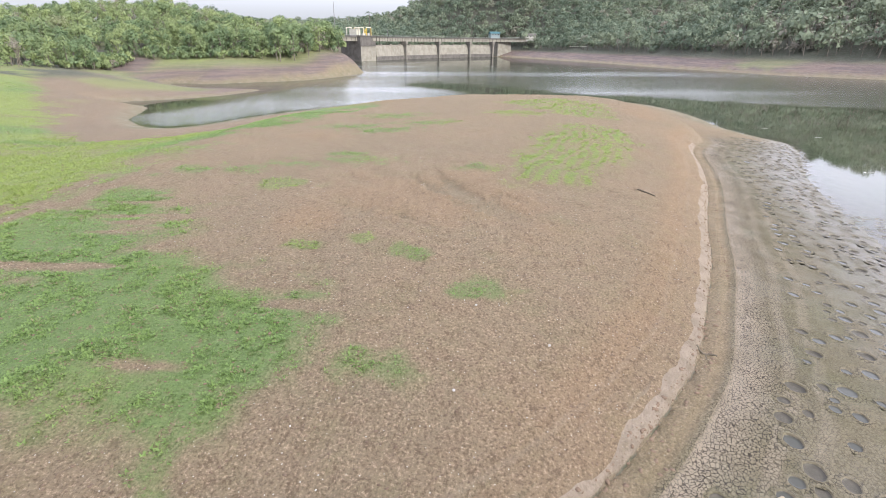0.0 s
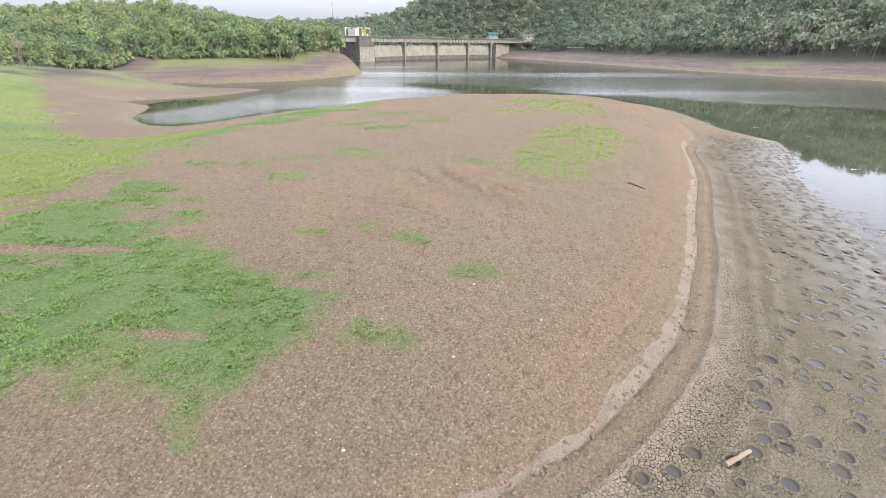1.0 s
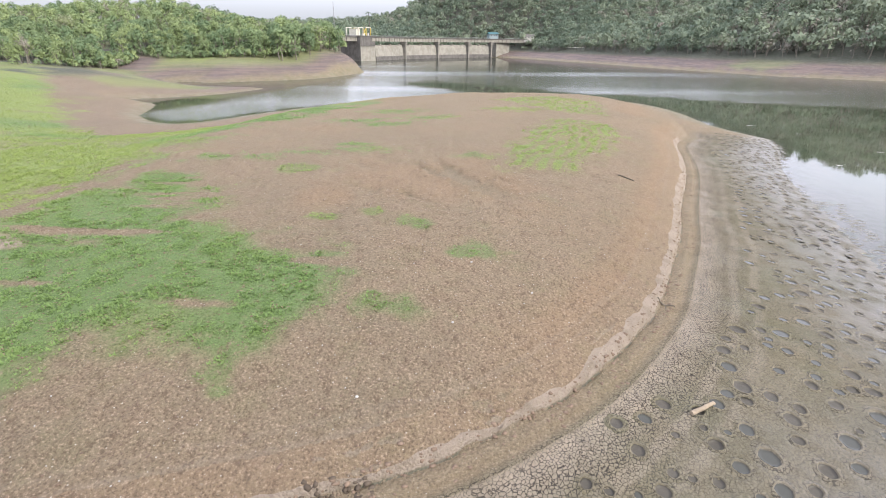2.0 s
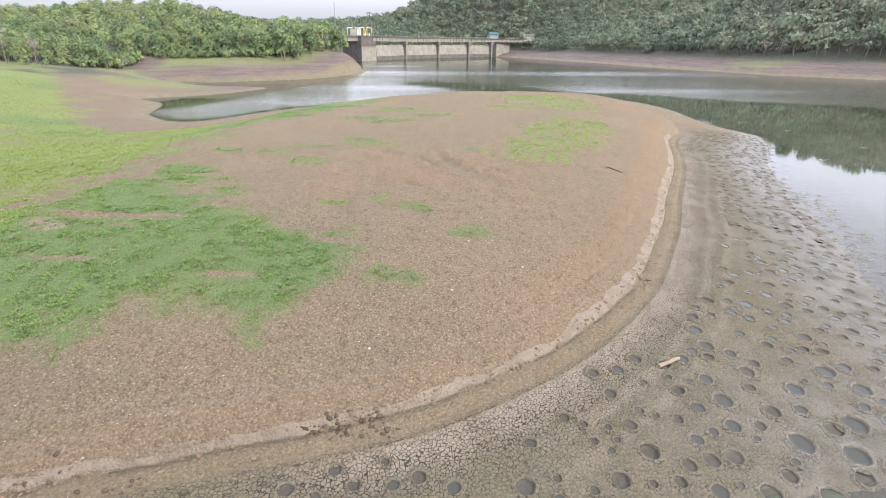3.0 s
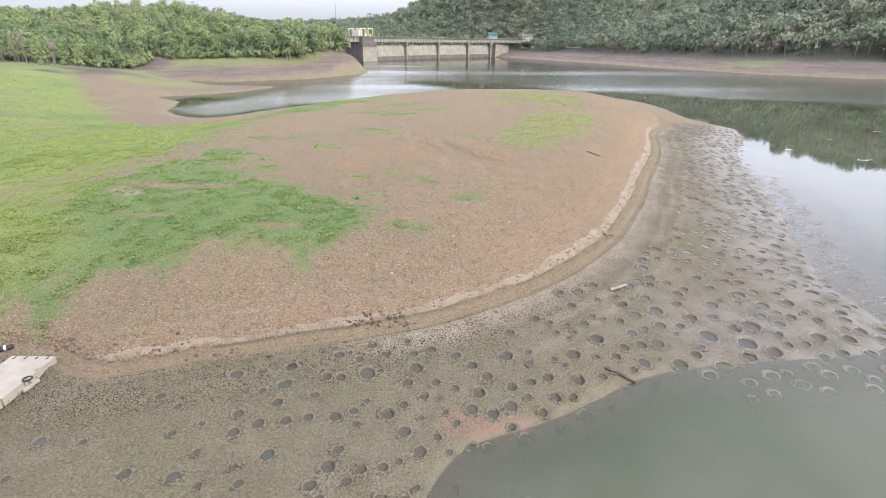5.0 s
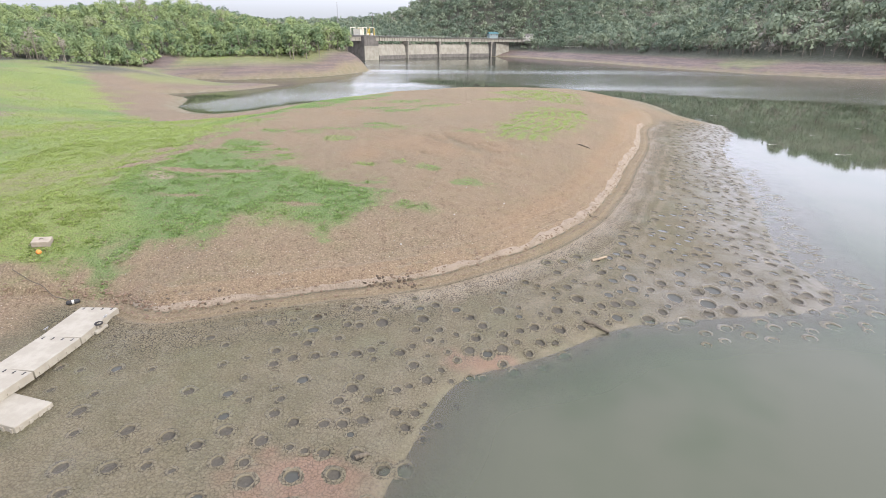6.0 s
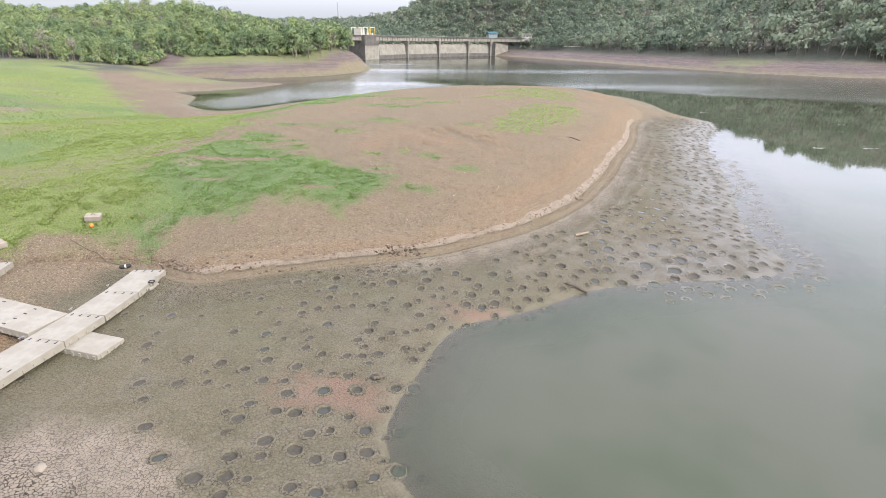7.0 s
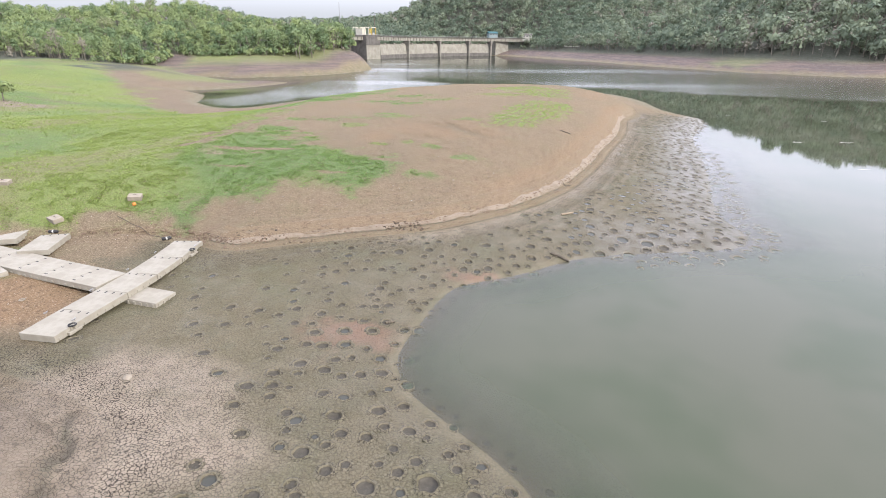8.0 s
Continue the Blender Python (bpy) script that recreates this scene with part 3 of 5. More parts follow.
def build_ground():
    gx = axis(-3500, -27, 27, 52, 3500, 0.175, 0.5, -50)
    gy = axis(-900, -18.5, 30, 100, 4500, 0.175, 0.5, -24)
    x, y = np.meshgrid(gx, gy)
    z = plain_height(x, y)
    lake, up = inward(x, y, LAKE), inward(x, y, UPLAND)
    flatland = (x > -60) & (x < 70) & (y < 150)
    cover = grass_cover(x, y)
    clod = fbm(x, y, 0.55, 91, 3)
    z += clod * 0.13 * smooth(0.2, 2.0, up) * flatland * (1 - 0.5 * cover)
    z += fbm(x, y, 0.35, 95, 2) * 0.035 * smooth(0.0, 0.8, -up) * smooth(0.2, 2.0, -lake) * flatland
    # wave-cut terraces that run along the scarp
    wob = up + fbm(x, y, 2.5, 97) * 0.05
    z += flatland * (0.055 * np.sin(wob * 2 * np.pi / 0.75) * smooth(-3.2, -0.8, wob) * smooth(1.6, -0.2, wob))
    z -= flatland * 0.08 * smooth(0.04, -0.06, wob) * smooth(-1.6, -0.3, wob)
    furrow = smooth(0.3, 0.04, line_distance(x, y, rounded(FURROW, 2)) + fbm(x, y, 0.6, 127) * 0.15)
    z -= 0.13 * furrow
    # rills washed into the top of the rise
    cx, cy, rx, ry = RILLS
    washed = smooth(1.1, 0.5, np.hypot((x - cx) / rx, (y - cy) / ry) + fbm(x, y, 4, 135) * 0.5)
    rill = smooth(0.06, 0.26, fbm((0.75 * x - 0.65 * y) * 0.28, 0.65 * x + 0.75 * y, 1.1, 137, 3)) * washed
    z += 0.10 * washed * fbm((0.75 * x - 0.65 * y) * 0.4, 0.65 * x + 0.75 * y, 1.6, 139, 2) - 0.28 * rill
    solid = z.copy()
    carve_nests(x, y, z)
    # cover: where grass, mud, dry silt and forest floor lie
    front = smooth(82, 74, y) * np.maximum(smooth(-22.5, -20.0, x + 0.15 * y), smooth(-7, -10, y) * smooth(-36, -31, x)) * smooth(70, 60, x)
    out = -lake
    mud = smooth(-1.0, -1.6, wob) * front
    mud = np.maximum(mud, 0.45 * smooth(0.05, -0.05, wob) * front)
    mud = np.maximum(mud, smooth(6.0, 2.0, out) * (1 - front * (up > 0)) * flatland)
    mud = np.maximum(mud, 0.8 * smooth(5.0, 1.0, out) * (~flatland))
    mud = np.maximum(mud, lake > 0)
    mud = np.maximum(mud, 0.3 * rill)
    ragged = wob + fbm(x, y, 0.9, 98) * 0.35
    pale = smooth(-0.03, 0.06, wob) * smooth(0.55, 0.3, ragged) * front * smooth(-0.35, 0.0, fbm(x, y, 3.0, 96) + 0.22)
    pale *= 0.35
    pale = np.maximum(pale, 0.62 * smooth(-1.2, -1.45, wob) * smooth(-3.4, -1.6, ragged) * front * smooth(-7, 1, x + 0.2 * y))
    pale = np.maximum(pale, smooth(7.5, 3.5, np.hypot((x + 14.5) / 1.25, y + 15.5) + fbm(x, y, 2.5, 99) * 2.5) * 0.4)
    pale = np.maximum(pale, 0.6 * smooth(0.9, 0.3, line_distance(x, y, FOOTPATH) + fbm(x, y, 1.5, 81) * 0.8))
    lines = smooth(0.25, 0.75, np.sin((wob + fbm(x, y, 5, 94) * 0.5) * 2 * np.pi / 0.62)) * smooth(-2.0, -0.2, wob) * smooth(3.0, 0.8, wob)
    pale = np.maximum(pale, 0.4 * lines * front * (wob > 0.4))
    strips = smooth(-0.1, 0.6, np.sin((wob + fbm(x, y, 6, 93) * 0.5) * 2 * np.pi / 1.25)) * smooth(-5.6, -4.2, wob) * smooth(-1.3, -1.6, wob)
    pale = np.maximum(pale, 0.32 * strips * front * smooth(0, 8, x))
    pale *= smooth(-18.5, -16.5, x) + (y < -6)
    for cx, cy, r in ((-78.4, 61.3, 5.0), (-51.5, 32.7, 1.8), (-23.5, 20.1, 0.8)):
        bald = smooth(1.1, 0.5, np.hypot((x - cx) / 1.5, y - cy) / r + fbm(x, y, 2.5, 141) * 0.8)
        pale, cover = np.maximum(pale, 0.75 * bald), cover * (1 - bald)
    crack = smooth(-1.1, -1.6, wob) * front * smooth(0.15, 0.7, out)
    crack *= 0.38 + 0.62 * np.exp(-((wob + 2.4) / 1.6) ** 2)
    crack = np.maximum(crack, 0.6 * smooth(8.5, 5.0, np.hypot((x + 14.5) / 1.25, y + 15.0)))
    beige = smooth(7.5, 3.5, np.hypot((x + 20.5) / 1.3, y + 20.0) + fbm(x, y, 2.5, 143) * 2)
    crack, mud, pale = crack * (1 - 0.8 * beige), mud * (1 - beige), np.maximum(pale, 0.45 * beige)
    woods = smooth(20, 30, out) * (~flatland) * ((y > 150) | ((x < -105) & (y > 135)))
    bank_green = smooth(-0.12, 0.12, fbm(x, y, 22, 111)) * (~flatland) * smooth(7, 14, out) * smooth(-40, -70, x) * 0.55
    bank_green = np.maximum(bank_green, 0.4 * smooth(24, 9, np.hypot((x - 165) / 1.6, y - 300)) * (out > 8))
    bank_green = np.maximum(bank_green, 0.9 * smooth(1.2, 0.9, np.hypot((x - 188) / 15, (y - 470) / 26)))
    bank_green = np.maximum(bank_green, 0.9 * smooth(1.3, 0.6, np.hypot((x + 108) / 26, (y - 226) / 13) + fbm(x, y, 12, 113) * 0.6))
    woods = np.where(bank_green > 0.5, 0.2 * woods, woods)
    red = 0.38 * np.exp(-((up - 2.4) / 1.3) ** 2) * front * smooth(-2, 6, x) + 0.35 * smooth(0.1, 0.35, fbm(x, y, 14, 121)) * smooth(3, 8, up) * flatland
    stain = np.exp(-((x + 5.2) / 2.6) ** 2 - ((y + 6.0) / 1.6) ** 2) + 0.8 * np.exp(-((x - 1.5) / 2.2) ** 2 - ((y - 1.6) / 0.9) ** 2)
    red = np.maximum(red, smooth(0.25, 0.8, stain + fbm(x, y, 1.2, 125) * 0.5))
    mud = np.maximum(mud, (~flatland) * np.where(x < -50, 0.45 * smooth(130, 175, y), 0.6))
    woods = np.maximum(woods, 0.55 * furrow)
    woods = np.maximum(woods, 0.3 * smooth(1.15, 0.6, np.hypot((x + 21.9) / 1.5, (y - 0.6) / 1.1) + fbm(x, y, 0.8, 129) * 0.5))
    red = np.maximum(red, 0.3 * washed * (1 - rill))
    red = np.maximum(red, 0.7 * smooth(4.2, 2.0, np.hypot((x + 24.5) / 1.2, y + 4.6)))
    zone = np.stack([np.maximum(cover, bank_green), mud, pale], -1).reshape(-1, 3)
    soil = np.stack([crack, woods, np.clip(red, 0, 1)], -1).reshape(-1, 3)
    bank = smooth(1.5, 5, out + fbm(x, y, 9, 133) * 2) * np.where(flatland, 0.2 * smooth(-30, -40, x) * smooth(18, 30, y), np.where(x < -50, 0.25 + 0.75 * smooth(130, 175, y), 1.0)) * (1 - 0.8 * smooth(0.3, 0.7, woods * (out > 22)))
    ny, nx = x.shape
    idx = np.arange(nx * ny).reshape(ny, nx)
    faces = np.stack([idx[:-1, :-1], idx[:-1, 1:], idx[1:, 1:], idx[1:, :-1]], -1).reshape(-1, 4)
    verts = np.stack([x, y, z], -1).reshape(-1, 3)
    ob = mesh_from("ground", verts, faces, [GROUND], attributes={"zone": zone, "soil": soil, "bank": bank.ravel(), "yellow": (smooth(-0.35, 0.45, fbm(x, y, 11, 171, 3) + 0.55 * smooth(-17, -30, x + 0.12 * y) - 0.25) + 0.7 * (x > 2)).clip(0, 1).ravel(), "wet": (mud * smooth(9.0, 1.0, out) * smooth(-34, -28, x) * smooth(86, 78, y) * (0.25 + 0.75 * smooth(5, 15, x))).ravel()}, smooth_shade=True)
    tagged(ob, "bare brown lake bed with cracked grey mud, fish nests and green weeds", "ground", kind="structure")
    # the water sheet lies wherever the bed is under the lake's level
    x, y, z, lake = x[::3, ::3], y[::3, ::3], z[::3, ::3], lake[::3, ::3]
    ny, nx = x.shape
    idx = np.arange(nx * ny).reshape(ny, nx)
    faces = np.stack([idx[:-1, :-1], idx[:-1, 1:], idx[1:, 1:], idx[1:, :-1]], -1).reshape(-1, 4)
    low = ((z < 0.06) & (lake > -0.9)).ravel()
    keep = low[faces].any(axis=1)
    used = np.unique(faces[keep])
    renum = np.full(nx * ny, -1)
    renum[used] = np.arange(len(used))
    fx, fy = x.ravel()[used], y.ravel()[used]
    depth = np.maximum(-z.ravel()[used], 0)
    # a light wind roughens the water beyond a line across the lake and along the mouth of the cove
    line = 0.513 * fx + 0.858 * fy + fbm(fx, fy, 60, 181) * 30
    wind = smooth(150, 162, line) * smooth(430, 230, line)
    wind = np.maximum(wind, smooth(-7, 3, inward(fx, fy, BREEZE) + fbm(fx, fy, 25, 191) * 8))
    ob = mesh_from("water", np.stack([fx, fy, 0 * fx], -1), renum[faces[keep]], [WATER], attributes={"murk": 1 - 0.65 * np.exp(-depth / 0.14), "wind": wind}, smooth_shade=True)
    tagged(ob, "still murky green lake water at a very low level", "water", kind="structure")
    return gx, gy, solid


GX, GY, GZ = build_ground()


def ground_at(x, y):
    """Height of the built ground at a place, or at arrays of places."""
    i = np.clip(np.searchsorted(GX, x) - 1, 0, len(GX) - 2)
    j = np.clip(np.searchsorted(GY, y) - 1, 0, len(GY) - 2)
    u, v = (x - GX[i]) / (GX[i + 1] - GX[i]), (y - GY[j]) / (GY[j + 1] - GY[j])
    return (GZ[j, i] * (1 - u) + GZ[j, i + 1] * u) * (1 - v) + (GZ[j + 1, i] * (1 - u) + GZ[j + 1, i + 1] * u) * v


# ---- trees ----
def crown(rng, height, radius, leaves, size, low=0.06):
    """Leaf triangles of one tree: loose clumps round a few limbs, with gaps between them."""
    lobes = rng.integers(6, 10)
    a = rng.uniform(0, 2 * np.pi, lobes)
    out = rng.uniform(0.15, 0.62, lobes) * radius
    centre = np.stack([np.cos(a) * out, np.sin(a) * out, height * (low + 0.2 + rng.uniform(0, 0.62 - low, lobes))], -1)
    centre[0] = (0, 0, height * 0.80)
    big = rng.uniform(0.34, 0.58, lobes) * radius
    which = rng.choice(lobes, leaves, p=big ** 2 / (big ** 2).sum())
    way = rng.normal(size=(leaves, 3))
    way /= np.linalg.norm(way, axis=1)[:, None]
    way[:, 2] = np.where(way[:, 2] < -0.35, -way[:, 2], way[:, 2])
    r = big[which] * rng.uniform(0.55, 1.12, leaves)
    mid = centre[which] + way * r[:, None] * (1, 1, 0.85)
    s = size * rng.uniform(0.6, 1.4, leaves)[:, None]
    u = np.cross(way, rng.normal(size=(leaves, 3)))
    u /= np.linalg.norm(u, axis=1)[:, None] + 1e-9
    v = np.cross(way, u) + way * rng.uniform(-0.7, 0.7, leaves)[:, None]
    tri = np.stack([mid - u * s * 0.6 - v * s * 0.4, mid + u * s * 0.6 - v * s * 0.35, mid + v * s * 0.7], 1)
    lean = way + 0.35 * rng.normal(size=way.shape) + (0, 0, 0.35)
    lean /= np.linalg.norm(lean, axis=1)[:, None]
    return tri.reshape(-1, 3), centre, np.repeat(lean, 3, 0)


def limbs(rng, height, radius, centre, thick, sides=4):
    """Trunk and boughs as tapered prisms: verts and triangles."""
    verts, tris = [], []

    def bar(a, b, ra, rb):
        k = len(verts)
        d = np.array(b) - a
        d = d / (np.linalg.norm(d) + 1e-9)
        u = np.cross(d, (0.3, 1, 0.2))
        u /= np.linalg.norm(u)
        w = np.cross(d, u)
        for p, r in ((a, ra), (b, rb)):
            for j in range(sides):
                q = 2 * np.pi * j / sides
                verts.append(np.array(p) + r * (np.cos(q) * u + np.sin(q) * w))
        for j in range(sides):
            n = (j + 1) % sides
            tris.append((k + j, k + n, k + sides + n))
            tris.append((k + j, k + sides + n, k + sides + j))

    fork = np.array((rng.uniform(-0.1, 0.1) * radius, rng.uniform(-0.1, 0.1) * radius, height * 0.38))
    bar(np.array((0, 0, -0.4)), fork, thick, thick * 0.7)
    for c in centre:
        bar(fork, c, thick * 0.5, thick * 0.14)
    return np.array(verts), np.array(tris)


def woodland(name, spots, templates, label, leaf, rng):
    """Many trees as one mesh: each spot takes a template, turned and scaled."""
    vs, ns, fs, mats, tints, base = [], [], [], [], [], 0
    for x, y, z, scale, kind, tint in spots:
        lv, nv, tv, tf = templates[int(kind)]
        a = rng.uniform(0, 2 * np.pi)
        rot = np.array([[np.cos(a), -np.sin(a), 0], [np.sin(a), np.cos(a), 0], [0, 0, 1]]) * (scale, scale, scale * rng.uniform(0.85, 1.2))
        both = np.concatenate([lv, tv]) @ rot.T + (x, y, z)
        vs.append(both)
        ns.append(np.concatenate([nv @ (rot / scale).T, np.zeros((len(tv), 3))]))
        fs.append(np.concatenate([np.arange(len(lv)).reshape(-1, 3), tf + len(lv)]) + base)
        mats.append(np.concatenate([np.zeros(len(lv) // 3, int), np.ones(len(tf), int)]))
        tints.append(np.full(len(both), tint))
        base += len(both)
    ob = mesh_from(name, np.concatenate(vs), np.concatenate(fs), [leaf, BARK], np.concatenate(mats), {"tint": np.concatenate(tints)}, True, np.concatenate(ns))
    return tagged(ob, label, "woodland", kind="stuff")


def make_templates(rng, count, leaves, size, height=9.0, radius=3.6, bare=0):
    made = []
    for k in range(count):
        h, r = height * rng.uniform(0.85, 1.2), radius * rng.uniform(0.8, 1.25)
        n = leaves if k >= bare else leaves // 3
        lv, centre, nv = crown(rng, h, r, n, size if k >= bare else size * 0.7)
        if k < bare:
            centre = np.concatenate([centre, centre + rng.normal(size=centre.shape) * 1.2])
        tv, tf = limbs(rng, h, r, centre, 0.2 if k >= bare else 0.16)
        made.append((lv, nv, tv, tf))
    return made


def plant_spots(rng, x0, x1, y0, y1, step, allow):
    gx, gy = np.meshgrid(np.arange(x0, x1, step), np.arange(y0, y1, step))
    x = (gx + rng.uniform(-0.5, 0.5, gx.shape) * step).ravel()
    y = (gy + rng.uniform(-0.5, 0.5, gy.shape) * step).ravel()
    ok = allow(x, y)
    return x[ok], y[ok]


def in_sight(x, y, top):
    """Leaves out the trees that stand wholly hidden behind nearer ones, seen from over the lake."""
    away = np.hypot(x, y + 15)
    lift = (top - 14.5) / away
    ray = np.round(np.arctan2(x, y + 15) / 0.006).astype(int)
    best, keep = {}, np.zeros(len(x), bool)
    for k in np.argsort(away):
        high = max(best.get(ray[k] + d, -1.0) for d in (-1, 0, 1))
        keep[k] = lift[k] > high - 4.0 / away[k]
        best[ray[k]] = max(best.get(ray[k], -1.0), lift[k] - 2.0 / away[k])
    return keep


def build_woods():
    rng = np.random.default_rng(21)
    near = make_templates(rng, 8, 320, 0.5, 9.0, 3.3, bare=2)
    near += make_templates(rng, 3, 100, 0.55, 3.0, 2.4)
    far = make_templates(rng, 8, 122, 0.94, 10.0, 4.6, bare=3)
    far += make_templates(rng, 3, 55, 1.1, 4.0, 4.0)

    def headland(x, y):
        out = -inward(x, y, LAKE)
        seen = (x > -1.02 * (y + 32)) & (x < -0.04 * y)
        return (out > 21 - 11 * smooth(-92, -74, x) + fbm(x, y, 25, 131) * 6) & seen & (y > 150 + (x > -125) * 60) & (y < 400)

    def trees(x, y, patch, seed, dry, first_bare, count, low, high):
        tint = np.clip(0.42 + fbm(x, y, patch, seed) * 0.8 + rng.uniform(-0.42, 0.42, len(x)), 0, 1)
        kinds = np.where(tint > dry, rng.integers(0, first_bare, len(x)), rng.integers(first_bare, 8, len(x)))
        bush = rng.random(len(x)) < count
        kinds = np.where(bush, rng.integers(8, 11, len(x)), kinds)
        z = ground_at(x, y)
        ok = in_sight(x, y, z + np.where(bush, 4.0, 11.0))
        size = rng.uniform(low, high, len(x)) * (1 + 0.2 * smooth(-112, -80, x) * (y < 330))
        return np.stack([x, y, z, size, kinds, tint], -1)[ok]

    x, y = plant_spots(rng, -330, -40, 150, 400, 4.1, headland)
    spots = trees(x, y, 24, 141, 0.84, 2, 0.40, 0.6, 1.15)

    def fringe(x, y):
        out = -inward(x, y, LAKE) - fbm(x, y, 25, 131) * 8
        return (out > 17.5) & (out < 28) & (x > -1.02 * (y + 32)) & (x < -0.04 * y) & (y > 150 + (x > -125) * 60) & (y < 330)

    x, y = plant_spots(rng, -330, -40, 150, 330, 2.3, fringe)
    edge = trees(x, y, 30, 147, 0.9, 2, 1.1, 0.6, 1.15)
    spots = np.concatenate([spots, edge])
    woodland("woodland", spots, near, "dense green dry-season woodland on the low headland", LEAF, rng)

    def slope(x, y):
        out = -inward(x, y, LAKE)
        behind = (-(x + 97) * 181 + (y - 425) * 131) / 223 > 14
        seen = (x > -0.52 * y) & (x < 0.95 * (y + 32))
        return (((out > 30 + fbm(x, y, 40, 151) * 12) & (x > 35)) | behind & (out > 12)) & seen & (y > 225) & (np.hypot((x - 188) / 15, (y - 470) / 26) > 1)

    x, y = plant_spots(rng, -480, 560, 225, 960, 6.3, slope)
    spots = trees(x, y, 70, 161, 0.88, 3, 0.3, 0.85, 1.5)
    woodland("woodland", spots, far, "hillside woodland above the reservoir bank, its green greyed for haze", HAZED_LEAF, rng)


build_woods()


# ---- the dam ----
DAM_LINE = [(-72, 462), (-53, 510), (-23.5, 553), (8, 588), (34, 606)]
DECK_TOP, CREST = 19.2, 12.6


def wall_strip(a, b, profile):
    """A wall between two plan points with a cross-section of (out, z) corners; out points to the lake."""
    a, b = Vector((*a, 0)), Vector((*b, 0))
    d = (b - a).normalized()
    side = Vector((d.y, -d.x, 0))
    bm = bmesh.new()
    rows = [[bm.verts.new(p + side * o + Vector((0, 0, z))) for o, z in profile] for p in (a, b)]
    n = len(profile)
    for j in range(n):
        bm.faces.new((rows[0][j], rows[0][(j + 1) % n], rows[1][(j + 1) % n], rows[1][j]))
    bm.faces.new(rows[0][::-1])
    bm.faces.new(rows[1])
    return bm


def build_dam():
    dam = thing("dam", Matrix(), "weathered grey concrete spillway dam with a bridge deck", "dam")
    for a, b in zip(DAM_LINE, DAM_LINE[1:]):
        part("spillway_bay", wall_strip(a, b, [(0.6, -6), (0.6, 3.6), (0.0, 9.5), (-0.6, 11.8), (-1.6, CREST), (-4.5, CREST - 0.3), (-9, 4), (-9, -6)]), CONCRETE, dam)
        part("waterline_band", wall_strip(a, b, [(0.9, -6), (0.9, 3.0), (0.5, 3.5), (0.3, 3.5), (0.3, -6)]), DARK_CONCRETE, dam, "darker stained concrete band at the old waterline")
    for k, (a, b) in enumerate(zip(DAM_LINE, DAM_LINE[1:])):
        d = (Vector(b) - Vector(a)).normalized()
        turn = math.degrees(math.atan2(d.y, d.x))
        bar = merged(box(1.8, 5.0, 19.5, (0, 0, -4)), box(3.2, 6.2, 2.2, (0, 0, 13.0)))
        pier = part("pier", bar, PIER_CONCRETE, dam)
        pier.matrix_world = pose(b[0] + d.y * 0.5, b[1] - d.x * 0.5, 0, 0, 0, turn)
        length = (Vector(b) - Vector(a)).length
        for j in range(3):
            u = (j + 0.5) / 3
            p = Vector(a).lerp(Vector(b), u)
            part("crest_block", box(2.2, 1.2, 0.7, (p.x, p.y, CREST - 0.02), turn, 0.05), CONCRETE, dam)
    deck = [(-150, 330), (-100, 425), *DAM_LINE, (52, 617), (80, 630)]
    for a, b in zip(deck, deck[1:]):
        part("bridge_girder", wall_strip(a, b, [(1.2, 15.4), (1.2, 18.4), (-5.0, 18.4), (-5.0, 15.4)]), CONCRETE, dam)
        part("road_deck", wall_strip(a, b, [(1.9, 18.42), (1.9, 19.2), (-5.6, 19.2), (-5.6, 18.42)]), DARK_CONCRETE, dam)
        av, bv = Vector((*a, 0)), Vector((*b, 0))
        d = (bv - av).normalized()
        side = Vector((d.y, -d.x, 0))
        count = max(2, int((bv - av).length / 4.5))
        for j in range(count):
            p = av.lerp(bv, j / count) + side * 1.22
            part("girder_rib", beam(p + Vector((0, 0, 15.4)), p + Vector((0, 0, 18.4)), 0.35, 0.35), DARK_CONCRETE, dam)
            q = av.lerp(bv, j / count) + side * 1.7
            part("rail_post", beam(q + Vector((0, 0, 19.2)), q + Vector((0, 0, 20.3)), 0.14), STEEL, dam)
        for z in (19.7, 20.25):
            part("handrail", beam(av + side * 1.7 + Vector((0, 0, z)), bv + side * 1.7 + Vector((0, 0, z)), 0.12), STEEL, dam)
    part("abutment", box(20, 10, 20.2, (46, 622, -2), 38), CONCRETE, dam)
    # wall between the tower and the headland
    part("wing_wall", wall_strip((-140, 350), (-97, 440), [(0, -6), (0, 12.5), (-3, 12.5), (-6, -6)]), CONCRETE, dam)


